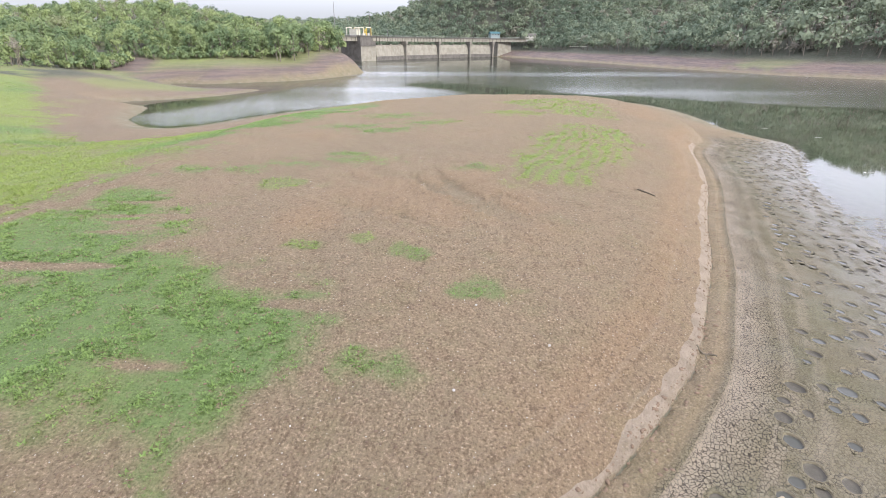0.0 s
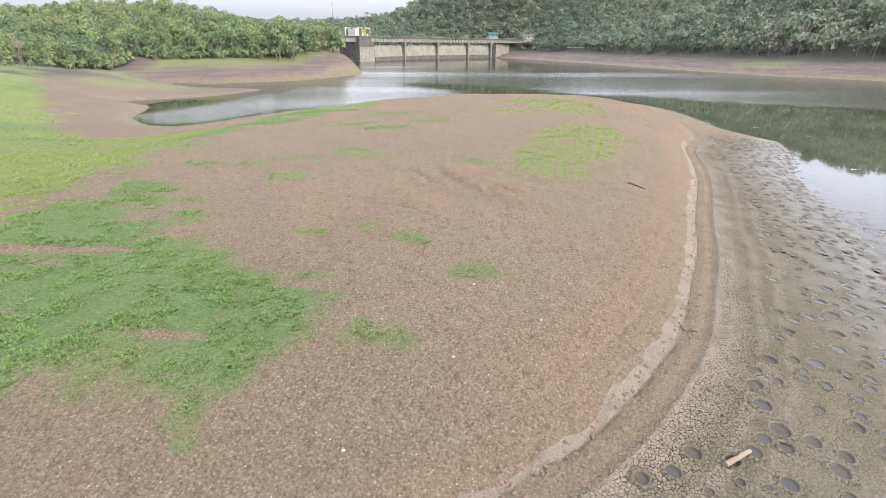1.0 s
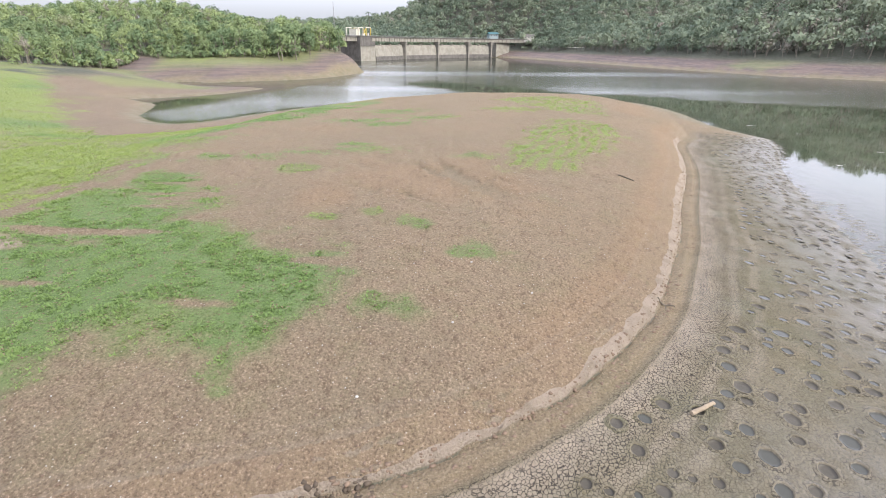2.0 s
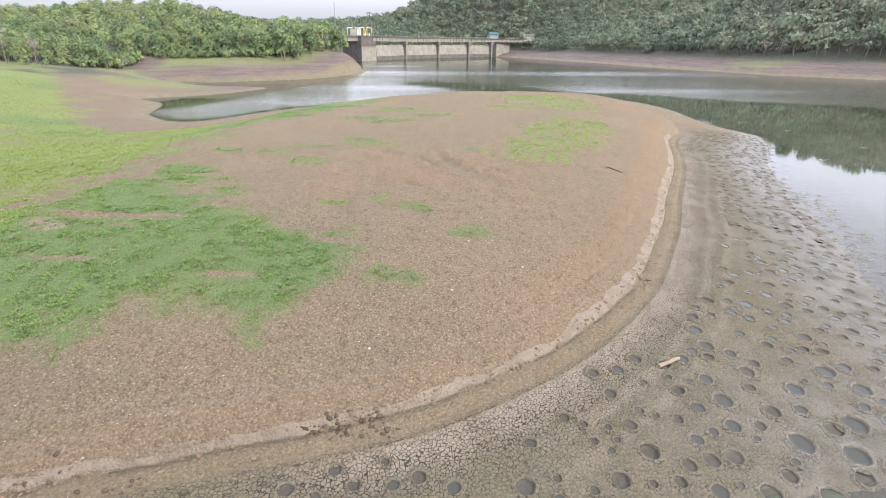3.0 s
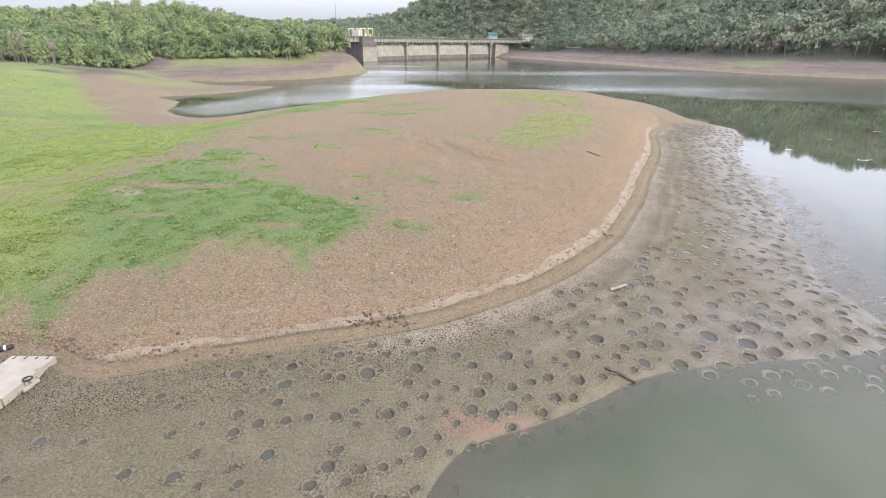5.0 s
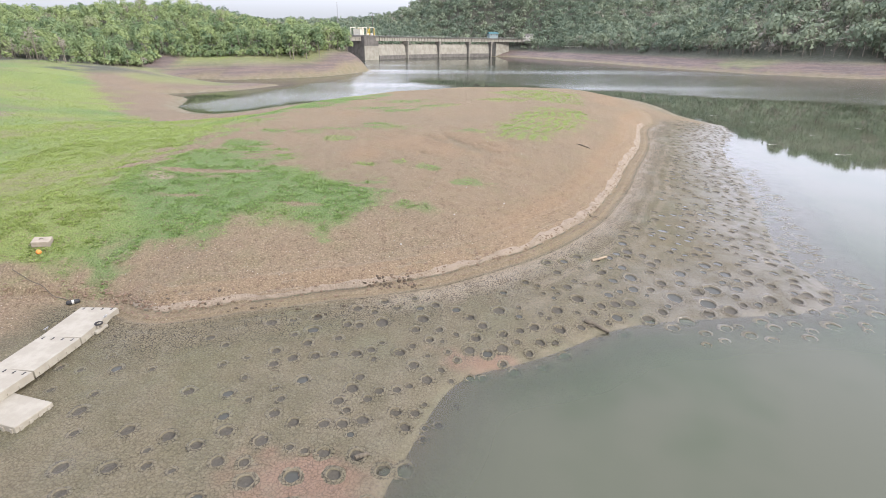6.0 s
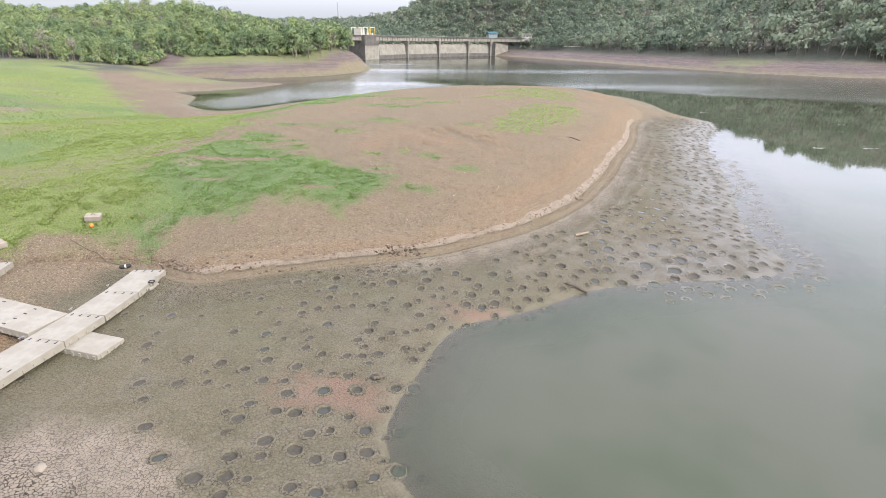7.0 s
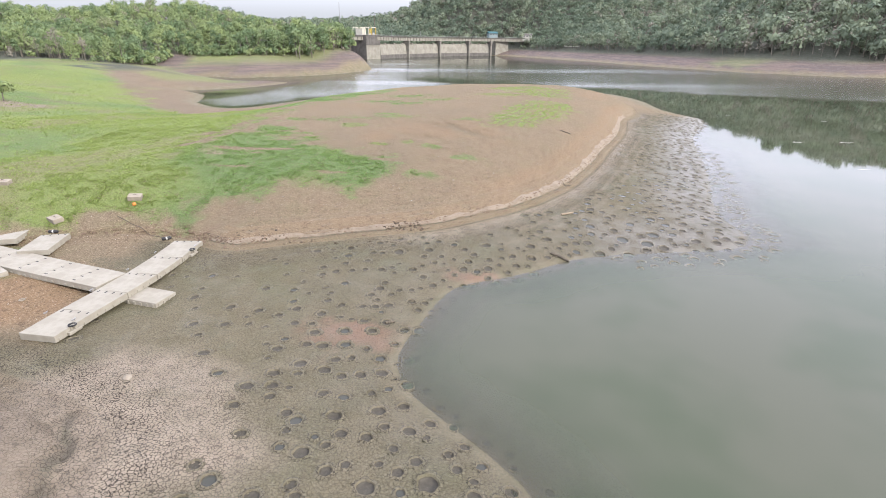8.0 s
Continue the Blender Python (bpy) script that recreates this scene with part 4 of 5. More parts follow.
def build_tower():
    turn = math.degrees(math.atan2(19, 9))
    at = (-81, 443)
    tower = thing("intake_tower", pose(at[0], at[1], 0, 0, 0, turn), "square concrete intake tower with one side coloured darker for shade", "tower")
    # local x runs along the lit face, local y away to the left
    part("shaft", box(21, 20, 25, (10.5, 10, -6)), CONCRETE, tower)
    part("shaft_face", box(20.8, 0.3, 7.4, (10.5, -0.12, 11.5)), DARK_CONCRETE, tower, "darker upper concrete band")
    # The left side's shade is put on as a thin dark slab.
    part("shaft_face", box(0.3, 19.8, 24.6, (-0.12, 10, -6)), DARK_CONCRETE, tower, "shaded side face, its shade put on as darker concrete")
    part("cornice", box(22, 21, 0.7, (10.5, 10, 19.0), 0, 0.1), DARK_CONCRETE, tower)
    gantry = thing("gate_gantry", pose(at[0], at[1], 19.7, 0, 0, turn), "yellow and cream steel gate hoist gantry on the tower", "gantry")
    for x in (2.0, 8.5, 13.0, 19.5):
        for y in (3.0, 15.0):
            part("post", beam((x, y, 0), (x, y, 6.2), 0.55), CREAM if x < 9 else YELLOW, gantry)
    for y in (3.0, 15.0):
        part("top_beam", beam((1.6, y, 6.2), (9, y, 6.2), 0.6), CREAM, gantry)
        part("top_beam", beam((12.6, y, 6.2), (20, y, 6.2), 0.6), CREAM, gantry)
        part("brace", beam((8.5, y, 0.3), (13.0, y, 6.0), 0.45), YELLOW, gantry)
        part("brace", beam((13.0, y, 0.3), (8.5, y, 6.0), 0.45), YELLOW, gantry)
    part("hoist_house", box(5.5, 7, 5.2, (5.2, 9, 0), 0, 0.05), CREAM, gantry, "cream hoist cabin")
    for x in (10.5, 16.5):
        part("hoist_motor", box(2.0, 2.0, 2.0, (x, 4, 0), 0, 0.2), WHITE, gantry, "white hoist motor housing")


def lamp_post(x, y, z, turn):
    lamp = thing("lamp_post", pose(x, y, z, 0, 0, turn), "thin steel lamp post on the dam deck", "lamp post", "lamp posts on the dam")
    part("pole", tube([(0, 0, 0), (0, 0, 5.5)], [0.14, 0.09], 8), STEEL, lamp)
    part("arm", tube([(0, 0, 5.4), (0.5, 0, 5.8), (1.4, 0, 5.9)], 0.07, 6), STEEL, lamp)
    part("lamp_head", box(0.7, 0.3, 0.16, (1.6, 0, 5.82), 0, 0.04), CREAM, lamp)


build_dam()
build_tower()
for (ax, ay), (bx, by) in zip(DAM_LINE, DAM_LINE[1:]):
    lamp_post((ax + bx) / 2 - 2.4, (ay + by) / 2 + 1.8, DECK_TOP, 140)
mast_z = float(ground_at(-137.0, 600.0))
mast = thing("radio_mast", pose(-137, 600, mast_z), "thin lattice radio mast above the far wood", "mast")
for k in range(3):
    q = 2 * math.pi * k / 3
    part("leg", tube([(0.8 * math.cos(q), 0.8 * math.sin(q), 0), (0.2 * math.cos(q), 0.2 * math.sin(q), 55 - mast_z)], 0.12, 6), STEEL, mast)
for k in range(8):
    part("brace", tube([(0.6, 0, 3 + 3.5 * k), (-0.3, 0.5, 4.5 + 3.5 * k), (-0.3, -0.5, 3 + 3.5 * k)], 0.06, 5), STEEL, mast)


# ---- grass and weeds ----
def build_grass():
    rng = np.random.default_rng(31)

    def sow(x0, x1, y0, y1, count, low, high, blades, width, power):
        x, y = rng.uniform(x0, x1, count), rng.uniform(y0, y1, count)
        c = grass_cover(x, y)
        ok = (c ** power > rng.random(count)) & (inward(x, y, LAKE) < -1)
        x, y = x[ok], y[ok]
        z = ground_at(x, y)
        n = len(x)
        a = rng.uniform(0, 2 * np.pi, (n, blades))
        lean = rng.uniform(0.4, 1.5, (n, blades))
        clump = smooth(-0.25, 0.3, fbm(x, y, 0.8, 173, 2))
        h = ((0.55 + 0.9 * clump) * rng.uniform(low, high, n))[:, None] * np.ones((1, blades))
        h = (h * rng.uniform(0.6, 1.2, (n, blades)))
        bx, by = x[:, None] + 0.25 * h * np.cos(a), y[:, None] + 0.25 * h * np.sin(a)
        w = width * rng.uniform(0.7, 1.4, (n, blades))
        px, py = -np.sin(a) * w, np.cos(a) * w
        zz = np.broadcast_to(z[:, None], a.shape) - 0.02
        lowl = np.stack([bx + px, by + py, zz], -1)
        lowr = np.stack([bx - px, by - py, zz], -1)
        tip = np.stack([bx + np.cos(a) * h * lean, by + np.sin(a) * h * lean, zz + h * (1.15 - 0.5 * lean)], -1)
        tri = np.stack([lowl, lowr, tip], 2).reshape(-1, 3)
        tint = np.clip(0.77 * smooth(-0.35, 0.45, fbm(x, y, 11, 171, 3) + 0.55 * smooth(-17, -30, x + 0.12 * y) - 0.25) + 0.25 * (clump - 0.5) + rng.uniform(-0.06, 0.06, n), 0, 0.77)
        tint = np.where(rng.random(n) < 0.04, 0.95, tint)
        tint = np.where((x > 2) & (y > 34), 0.76, tint)
        return tri, np.repeat(tint, blades * 3)

    rows = [sow(-42, 3, 3, 36, 120000, 0.045, 0.12, 5, 0.05, 2.0), sow(-60, 0, 30, 80, 60000, 0.08, 0.2, 5, 0.032, 1.6),
            sow(0, 27, 34, 100, 40000, 0.06, 0.15, 5, 0.035, 1.2), sow(-150, -40, -20, 125, 50000, 0.10, 0.22, 4, 0.06, 1.2)]
    verts, tint = np.concatenate([r[0] for r in rows]), np.concatenate([r[1] for r in rows])
    ob = mesh_from("grass", verts, np.arange(len(verts)).reshape(-1, 3), [BLADE], attributes={"tint": tint})
    tagged(ob, "low green weeds and yellow-green grass sprouting on the dried lake bed", "grass", kind="stuff")


build_grass()


# ---- single trees along the wood's edge ----
def tree_parts(k, leaves, size, height, radius):
    rng = np.random.default_rng(100 + k)
    lv, centre, nv = crown(rng, height, radius, leaves, size, low=0.12)
    tv, tf = limbs(rng, height, radius, centre, 0.2)
    tree = thing("tree", Matrix(), "leafy bright green tree with a pale trunk at the wood's edge", "tree", "trees at the wood's edge")
    trunk = mesh_from("trunk", tv, tf, [BARK])
    trunk.parent = tree
    top = mesh_from("crown", lv, np.arange(len(lv)).reshape(-1, 3), [LEAF], attributes={"tint": np.full(len(lv), (0.3, 0.65, 0.5, 0.72, 0.15)[k])}, smooth_shade=True, normals=nv)
    top.parent = tree
    return tree


def build_edge_trees():
    rng = np.random.default_rng(41)
    kinds = [tree_parts(k, 900, 0.5, h, r) for k, (h, r) in enumerate(((8.0, 4.0), (6.5, 3.6), (9.5, 4.0), (5.0, 3.2), (7.5, 3.0)))]
    spots = []
    # the bushy clump on the left bank, then the foot of the headland wood
    for k in range(16):
        u = k / 15
        spots.append((-205 + 66 * u + rng.uniform(-3, 3), 180 + 8 * u + rng.uniform(-6, 8), rng.uniform(0.75, 1.1)))
    for k in range(30):
        u = k / 29
        spots.append((-140 + 72 * u + rng.uniform(-3, 3), 236 + 14 * u + rng.uniform(-5, 8), rng.uniform(0.7, 1.15)))
    for k in range(16):
        u = k / 15
        spots.append((-80 + 19 * u + rng.uniform(-2, 2), 250 + 24 * u + rng.uniform(-2, 8), rng.uniform(1.1, 1.5)))
    spots.append((-80.5, 62, 0.55))
    for k, (x, y, s) in enumerate(spots):
        m = pose(x, y, float(ground_at(x, y)) - 0.1, 0, 0, rng.uniform(0, 360)) @ Matrix.Diagonal((s, s, s * rng.uniform(0.85, 1.15), 1))
        src = kinds[int(rng.integers(0, 5))]
        if k < 5:
            kinds[k].matrix_world = m
        else:
            copy_thing(src, m @ Matrix.Diagonal((1 / src.scale.x, 1 / src.scale.y, 1 / src.scale.z, 1)))


build_edge_trees()


def build_palm(x, y, top, s):
    base = float(ground_at(x, y))
    h = top - base
    palm = thing("palm_tree", pose(x, y, base), "tall slender palm standing above the far wood", "palm tree")
    part("trunk", tube([(0, 0, -0.5), (0.2 * s, 0, h * 0.5), (0, 0.2, h)], [0.3 * s, 0.24 * s, 0.2 * s], 7), BARK, palm)
    verts, faces = [], []
    rng = random.Random(3)
    for k in range(16):
        a, droop, n = 2 * math.pi * k / 16 + rng.uniform(-0.2, 0.2), rng.uniform(0.2, 1.3), 6
        for j in range(n):
            u = j / (n - 1)
            r, z, w = 3.2 * s * u, h + 1.0 * s * u - droop * 2.6 * s * u * u, 0.42 * s * (1 - u) * (0.3 + 2 * u) + 0.03
            c, q = math.cos(a), math.sin(a)
            verts += [(c * r - q * w, q * r + c * w, z - 0.2 * w), (c * r + q * w, q * r - c * w, z - 0.2 * w)]
            if j:
                i = len(verts)
                faces.append((i - 4, i - 3, i - 1, i - 2))
    ob = mesh_from("fronds", np.array(verts), np.array(faces), [HAZED_LEAF], attributes={"tint": np.full(len(verts), 0.1)})
    ob.parent = palm


build_palm(-77.6, 470, 38.0, 1.5)


# ---- floating dock, stranded on the mud ----
def dock_section(parent, a, b, width, z, rise=0.0):
    """One hollow plastic dock section from plan point a to b, with couplers in its seams and scalloped flanks."""
    a, b = Vector((*a, 0)), Vector((*b, 0))
    d = b - a
    length, turn = d.length, math.degrees(math.atan2(d.y, d.x))
    mid = (a + b) / 2
    sec = part("dock_section", box(length - 0.008, width, 0.37, (0, 0, 0), 0, 0.018), PLASTIC, parent)
    sec.matrix_world = pose(mid.x, mid.y, z - 0.37 + rise / 2, 0, -math.degrees(math.atan2(rise, length)), turn)
    # tread: shallow raised ribs across the deck
    for k in range(int(length / 0.5)):
        x = -length / 2 + 0.25 + 0.5 * k
        for s in (-1, 1):
            part("flank_lug", box(0.13, 0.05, 0.16, (x, s * (width / 2 + 0.018), 0.03), 0, 0.025), PLASTIC, sec)
    count = max(2, round(width / 0.5))
    for k in range(count):
        y = -width / 2 + width * (k + 0.5) / count
        part("coupler", merged(box(0.15, 0.07, 0.012, (length / 2 - 0.13, y, 0.366), 0, 0.004), box(0.05, 0.10, 0.013, (length / 2 - 0.22, y, 0.366), 0, 0.004)), RUBBER, sec, "black rubber coupler beside the seam")
    return sec


def build_dock():
    dock = thing("floating_dock", pose(-19, -2, 1.1), "long beige plastic modular dock lying stranded on mud", "dock")
    arm = [(-19.85, -8.6), (-19.54, -6.2), (-19.15, -3.96), (-18.83, -1.58), (-18.67, 0.99), (-18.72, 3.9)]
    for a, b in zip(arm, arm[1:]):
        dock_section(dock, a, b, 1.95, 1.49)
    link = [(-20.1, -2.55), (-22.1, -2.0), (-24.2, -1.43), (-26.2, -0.86), (-28.6, -0.1), (-31.6, 0.9)]
    for a, b, z in zip(link, link[1:], (1.50, 1.58, 1.66, 1.74, 1.82)):
        dock_section(dock, a, b, 2.05, z, 0.08)
    for a, b, z in (((-27.15, 0.5), (-27.85, 3.5), 1.97), ((-30.2, 1.7), (-30.95, 4.4), 2.2), ((-27.4, -1.6), (-28.9, -3.9), 1.72)):
        dock_section(dock, a, b, 1.8, z)
    # cleats, bumpers and a mooring bracket on the edges
    for x, y, turn in ((-19.8, 1.6, 85), (-19.95, -1.2, 85), (-17.75, 2.9, 85), (-19.0, -7.2, 80), (-20.9, -6.6, 80), (-20.3, -4.0, 80)):
        part("cleat", merged(tube([(-0.13, 0, 0.09), (0.13, 0, 0.09)], 0.022, 7), tube([(-0.05, 0, 0), (-0.05, 0, 0.09)], 0.02, 7), tube([(0.05, 0, 0), (0.05, 0, 0.09)], 0.02, 7)), STEEL, dock, "steel mooring cleat").matrix_world = pose(x, y, 1.49, 0, 0, turn)
    for x, y in ((-17.62, 2.2), (-18.72, -7.7)):
        part("mooring_bracket", merged(box(0.75, 0.28, 0.16, (0, 0, 0.02), 0, 0.04), box(0.14, 0.2, 0.26, (0.1, 0, 0.16), 0, 0.03), tube([(-0.1, 0, 0.2), (-0.1, 0, 0.42)], 0.05, 8)), PLASTIC, dock).matrix_world = pose(x, y, 1.12, 0, 0, 82)
        part("pile_ring", tube([(0.16 * math.cos(q), 0.16 * math.sin(q), 0) for q in [k * math.pi / 6 for k in range(13)]], 0.04, 7, False), RUBBER, dock, "black rubber pile ring").matrix_world = pose(x, y, 1.55)
    pad = thing("swim_platform", pose(-17.45, -3.55, 0.78, 0, 1.5, -13), "low square beige plastic float beside the dock", "float")
    part("deck", box(2.5, 1.52, 0.34, (0, 0, 0), 0, 0.045), PLASTIC, pad)
    for k in range(6):
        for s in (-1, 1):
            part("flank_lug", box(0.14, 0.07, 0.22, (-1.05 + 0.42 * k, s * 0.77, 0.03), 0, 0.025), PLASTIC, pad)
    for k in range(4):
        part("flank_lug", box(0.07, 0.14, 0.22, (1.26, -0.55 + 0.37 * k, 0.03), 0, 0.025), PLASTIC, pad)
        part("coupler", box(0.2, 0.07, 0.012, (-1.1, -0.55 + 0.37 * k, 0.336), 0, 0.004), RUBBER, pad, "black rubber coupler")


build_dock()


# ---- loose things on the shore ----
def on_ground(x, y, lift=0.0):
    return float(ground_at(x, y)) + lift


for bx, by, turn, tip in ((-25.2, 8.9, 20, 9), (-28.9, 5.1, -30, 6), (-35.6, 9.0, 10, 5)):
    anchor = thing("anchor_block", pose(bx, by, on_ground(bx, by, -0.06), tip, 4, turn), "pale weathered concrete anchor block sunk in grass", "block", "anchor blocks")
    part("body", box(0.95, 0.7, 0.34, (0, 0, 0), 0, 0.03), BLOCK, anchor)
    part("lifting_eye", tube([(0.1 * math.cos(q), 0, 0.33 + 0.1 * math.sin(q)) for q in [k * math.pi / 6 for k in range(7)]], 0.018, 6), DARK_WOOD, anchor, "rusty lifting eye")

for bx, by, turn in ((-20.8, 4.75, 35), (-28.3, 3.9, 10)):
    drum = thing("mooring_float", pose(bx, by, on_ground(bx, by, 0.13), 0, 0, turn), "black and white mooring float lying on soil", "float", "mooring floats")
    part("body", tube([(-0.32, 0, 0), (-0.26, 0, 0), (0.26, 0, 0), (0.32, 0, 0)], [0.06, 0.12, 0.12, 0.06], 14), RUBBER, drum)
    part("band", tube([(-0.05, 0, 0), (0.05, 0, 0)], 0.125, 14), WHITE, drum, "white painted band")

rope = [(-20.9, 4.9), (-22.0, 5.2), (-23.1, 5.75), (-24.2, 6.0), (-25.3, 6.5)]
tagged(part("mooring_rope", tube([(x, y, on_ground(x, y, 0.03)) for x, y in rounded(rope, 2)], 0.028, 6), DARK_WOOD), "dark weathered mooring rope lying across the soil", "rope")
tagged(part("float_ball", ball(0.15, (-24.8, 8.0, on_ground(-24.8, 8.0, 0.12))), ORANGE), "small orange plastic float ball in the grass", "float ball")
tagged(part("ring_float", tube([(-23.8 + 0.13 * math.cos(q), -4.7 + 0.13 * math.sin(q), on_ground(-23.8, -4.7, 0.04)) for q in [k * math.pi / 8 for k in range(17)]], 0.035, 8, False), BLOCK), "pale ring lying on reddish mud", "ring")


def driftwood(name, a, b, radius, material, label, bend=0.1):
    rng = random.Random(int(a[0] * 10))
    pts, radii = [], []
    for k in range(7):
        u = k / 6
        x, y = a[0] + (b[0] - a[0]) * u, a[1] + (b[1] - a[1]) * u
        pts.append((x + rng.uniform(-bend, bend) * 0.5, y + rng.uniform(-bend, bend) * 0.5, on_ground(x, y, radius * 0.7)))
        radii.append(radius * (1.0 - 0.45 * abs(u - 0.35)) * rng.uniform(0.85, 1.1))
    return tagged(part(name, tube(pts, radii, 9), material), label, "driftwood")


driftwood("log", (8.86, 12.05), (9.98, 12.7), 0.10, WOOD, "sun-bleached broken plank lying on cracked mud", 0.03)
driftwood("log", (6.95, 5.55), (8.25, 4.92), 0.12, DARK_WOOD, "dark waterlogged log half sunk in the mud", 0.12)
driftwood("branch", (7.1, 5.2), (7.9, 5.35), 0.05, DARK_WOOD, "dark broken branch beside the log", 0.1)
driftwood("branch", (13.4, 38.9), (14.6, 38.3), 0.07, DARK_WOOD, "dark stick lying on bare soil", 0.05)
driftwood("branch", (10.4, 20.3), (11.2, 19.9), 0.06, DARK_WOOD, "dark twigs caught on the scarp", 0.1)
driftwood("branch", (10.6, 19.6), (10.9, 20.5), 0.04, DARK_WOOD, "dark twigs caught on the scarp", 0.1)
driftwood("branch", (-3.7, -4.7), (-3.2, -4.5), 0.09, DARK_WOOD, "black sodden wood lump by the water", 0.08)


def stones(name, spots, low, high, material, label, seed):
    """Strewn pebbles, shells and clods: one mesh."""
    rng = np.random.default_rng(seed)
    base = bmesh.new()
    bmesh.ops.create_icosphere(base, subdivisions=1, radius=1)
    bv = np.array([v.co for v in base.verts])
    bf = np.array([[v.index for v in f.verts] for f in base.faces])
    base.free()
    n = len(spots)
    r = low + (high - low) * rng.random(n) ** 2
    a = rng.uniform(0, 2 * np.pi, n)
    shape = rng.uniform(0.7, 1.3, (n, len(bv), 1)) * bv * np.stack([r * 1.3, r * 0.9, r * 0.6], -1)[:, None]
    c, s = np.cos(a)[:, None], np.sin(a)[:, None]
    x, y = shape[..., 0] * c - shape[..., 1] * s, shape[..., 0] * s + shape[..., 1] * c
    z = ground_at(spots[:, 0], spots[:, 1])
    verts = np.stack([x + spots[:, :1], y + spots[:, 1:], shape[..., 2] + z[:, None] + 0.15 * r[:, None]], -1).reshape(-1, 3)
    faces = (bf[None] + (np.arange(n) * len(bv))[:, None, None]).reshape(-1, 3)
    return tagged(mesh_from(name, verts, faces, [material], smooth_shade=False), label, "stones", kind="stuff")


rng = np.random.default_rng(51)
spots = rng.uniform((-30, 3), (22, 50), (5200, 2))
up = inward(spots[:, 0], spots[:, 1], UPLAND)
stones("pebbles", spots[(up > 1.2) & (grass_cover(spots[:, 0], spots[:, 1]) < 0.25)][:900], 0.01, 0.036, WHITE, "scattered white shells and pale pebbles on bare soil", 52)
spots = rng.uniform((-30, 2), (24, 45), (26000, 2))
up = inward(spots[:, 0], spots[:, 1], UPLAND)
CLOD = speckled("dry_clods", (0.177, 0.127, 0.0909), (0.131, 0.0939, 0.0678), 0.95, 2.0, 20, 0.01)
stones("clods", spots[(up > 0.9)][:6500], 0.02, 0.055, CLOD, "crumbled dry earth clods", 53)
spots = np.array(SCARP_LINE)
u = rng.uniform(0, len(spots) - 1.01, 3200)
i = u.astype(int)
along = spots[i] + (spots[i + 1] - spots[i]) * (u - i)[:, None] + rng.normal(0, 0.4, (3200, 2))
stones("scarp_rubble", along[(along[:, 1] > 2) & (along[:, 1] < 50)], 0.03, 0.11, CLOD, "crumbled earth along the wave-cut scarp", 54)
for wx, wy in ((-0.28, 14.9), (-3.6, 10.75), (3.45, 17.9), (0.6, 19.9), (-13.9, -11.2)):
    tagged(part("stone", ball(0.06 if wy > 0 else 0.2, (wx, wy, on_ground(wx, wy, 0.05)), 0.7, 0.25, int(wx * 10)), WHITE if wy > 0 else BLOCK), "pale stone lying on bare ground", "stone", "pale stones")


# ---- drifting foam on the calm water ----
FOAM = speckled("foam", (0.462, 0.462, 0.447), (0.385, 0.385, 0.37), 0.8, 2, 20, 0.0)
for k, (fx, fy, fr) in enumerate([(54.9, 55.2, 1.2), (49.1, 62.4, 0.8), (62.5, 55.2, 1.1), (56.0, 97.2, 1.0), (75.1, 80.1, 1.0), (51.5, 36.1, 0.8), (61.1, 71.5, 0.7), (59.2, 87.5, 0.8)]):
    bm = bmesh.new()
    rr = random.Random(70 + k)
    ring = [bm.verts.new((fx + fr * math.cos(q) * rr.uniform(0.7, 1.2), fy + 0.35 * fr * math.sin(q) * rr.uniform(0.7, 1.2), 0.006)) for q in [j * math.pi / 9 for j in range(18)]]
    hole = [bm.verts.new((fx + 0.72 * (v.co.x - fx), fy + 0.72 * (v.co.y - fy) + 0.05 * fr, 0.012)) for v in ring]
    for j in range(14):
        bm.faces.new((ring[j], ring[j + 1], hole[j + 1], hole[j]))
    tagged(part("foam_patch", bm, FOAM), "thin white foam streak drifting on the lake", "foam", "foam streaks")


# ---- houses on the far slope ----
def house(x, y, z, turn, w, d, h, wall, roof, label):
    ob = thing("house", pose(x, y, z, 0, 0, turn), label, "house")
    part("wall", box(w, d, h + 3, (0, 0, -3)), wall, ob)
    bm = bmesh.new()
    e = 0.6
    corners = [(-w / 2 - e, -d / 2 - e, h), (w / 2 + e, -d / 2 - e, h), (w / 2 + e, d / 2 + e, h), (-w / 2 - e, d / 2 + e, h), (-w / 2 - e, 0, h + d * 0.3), (w / 2 + e, 0, h + d * 0.3)]
    v = [bm.verts.new(c) for c in corners]
    for f in ((0, 1, 5, 4), (2, 3, 4, 5), (0, 4, 3), (1, 2, 5), (3, 2, 1, 0)):
        bm.faces.new([v[k] for k in f])
    part("roof", bm, roof, ob)
    for k in range(3):
        win = part("window", box(w * 0.16, 0.12, 1.3, (-w * 0.3 + w * 0.3 * k, -d / 2 - 0.02, h * 0.4)), WHITE, ob)
        part("pane", box(w * 0.13, 0.06, 1.1, (-w * 0.3 + w * 0.3 * k, -d / 2 - 0.09, h * 0.4 + 0.1)), GLASS_DARK, win)


house(38.5, 640, 21.5, 20, 11, 7, 2.9, PALE_TEAL, TEAL, "small teal house with a blue-green roof beside the dam")
house(78, 630, 19.5, 10, 12, 7, 3.0, WHITE, DARK_CONCRETE, "low white house among trees on the far bank")
house(250, 772, 72, 15, 14, 9, 4.0, CREAM, RED_ROOF, "house with a red roof on the ridge")


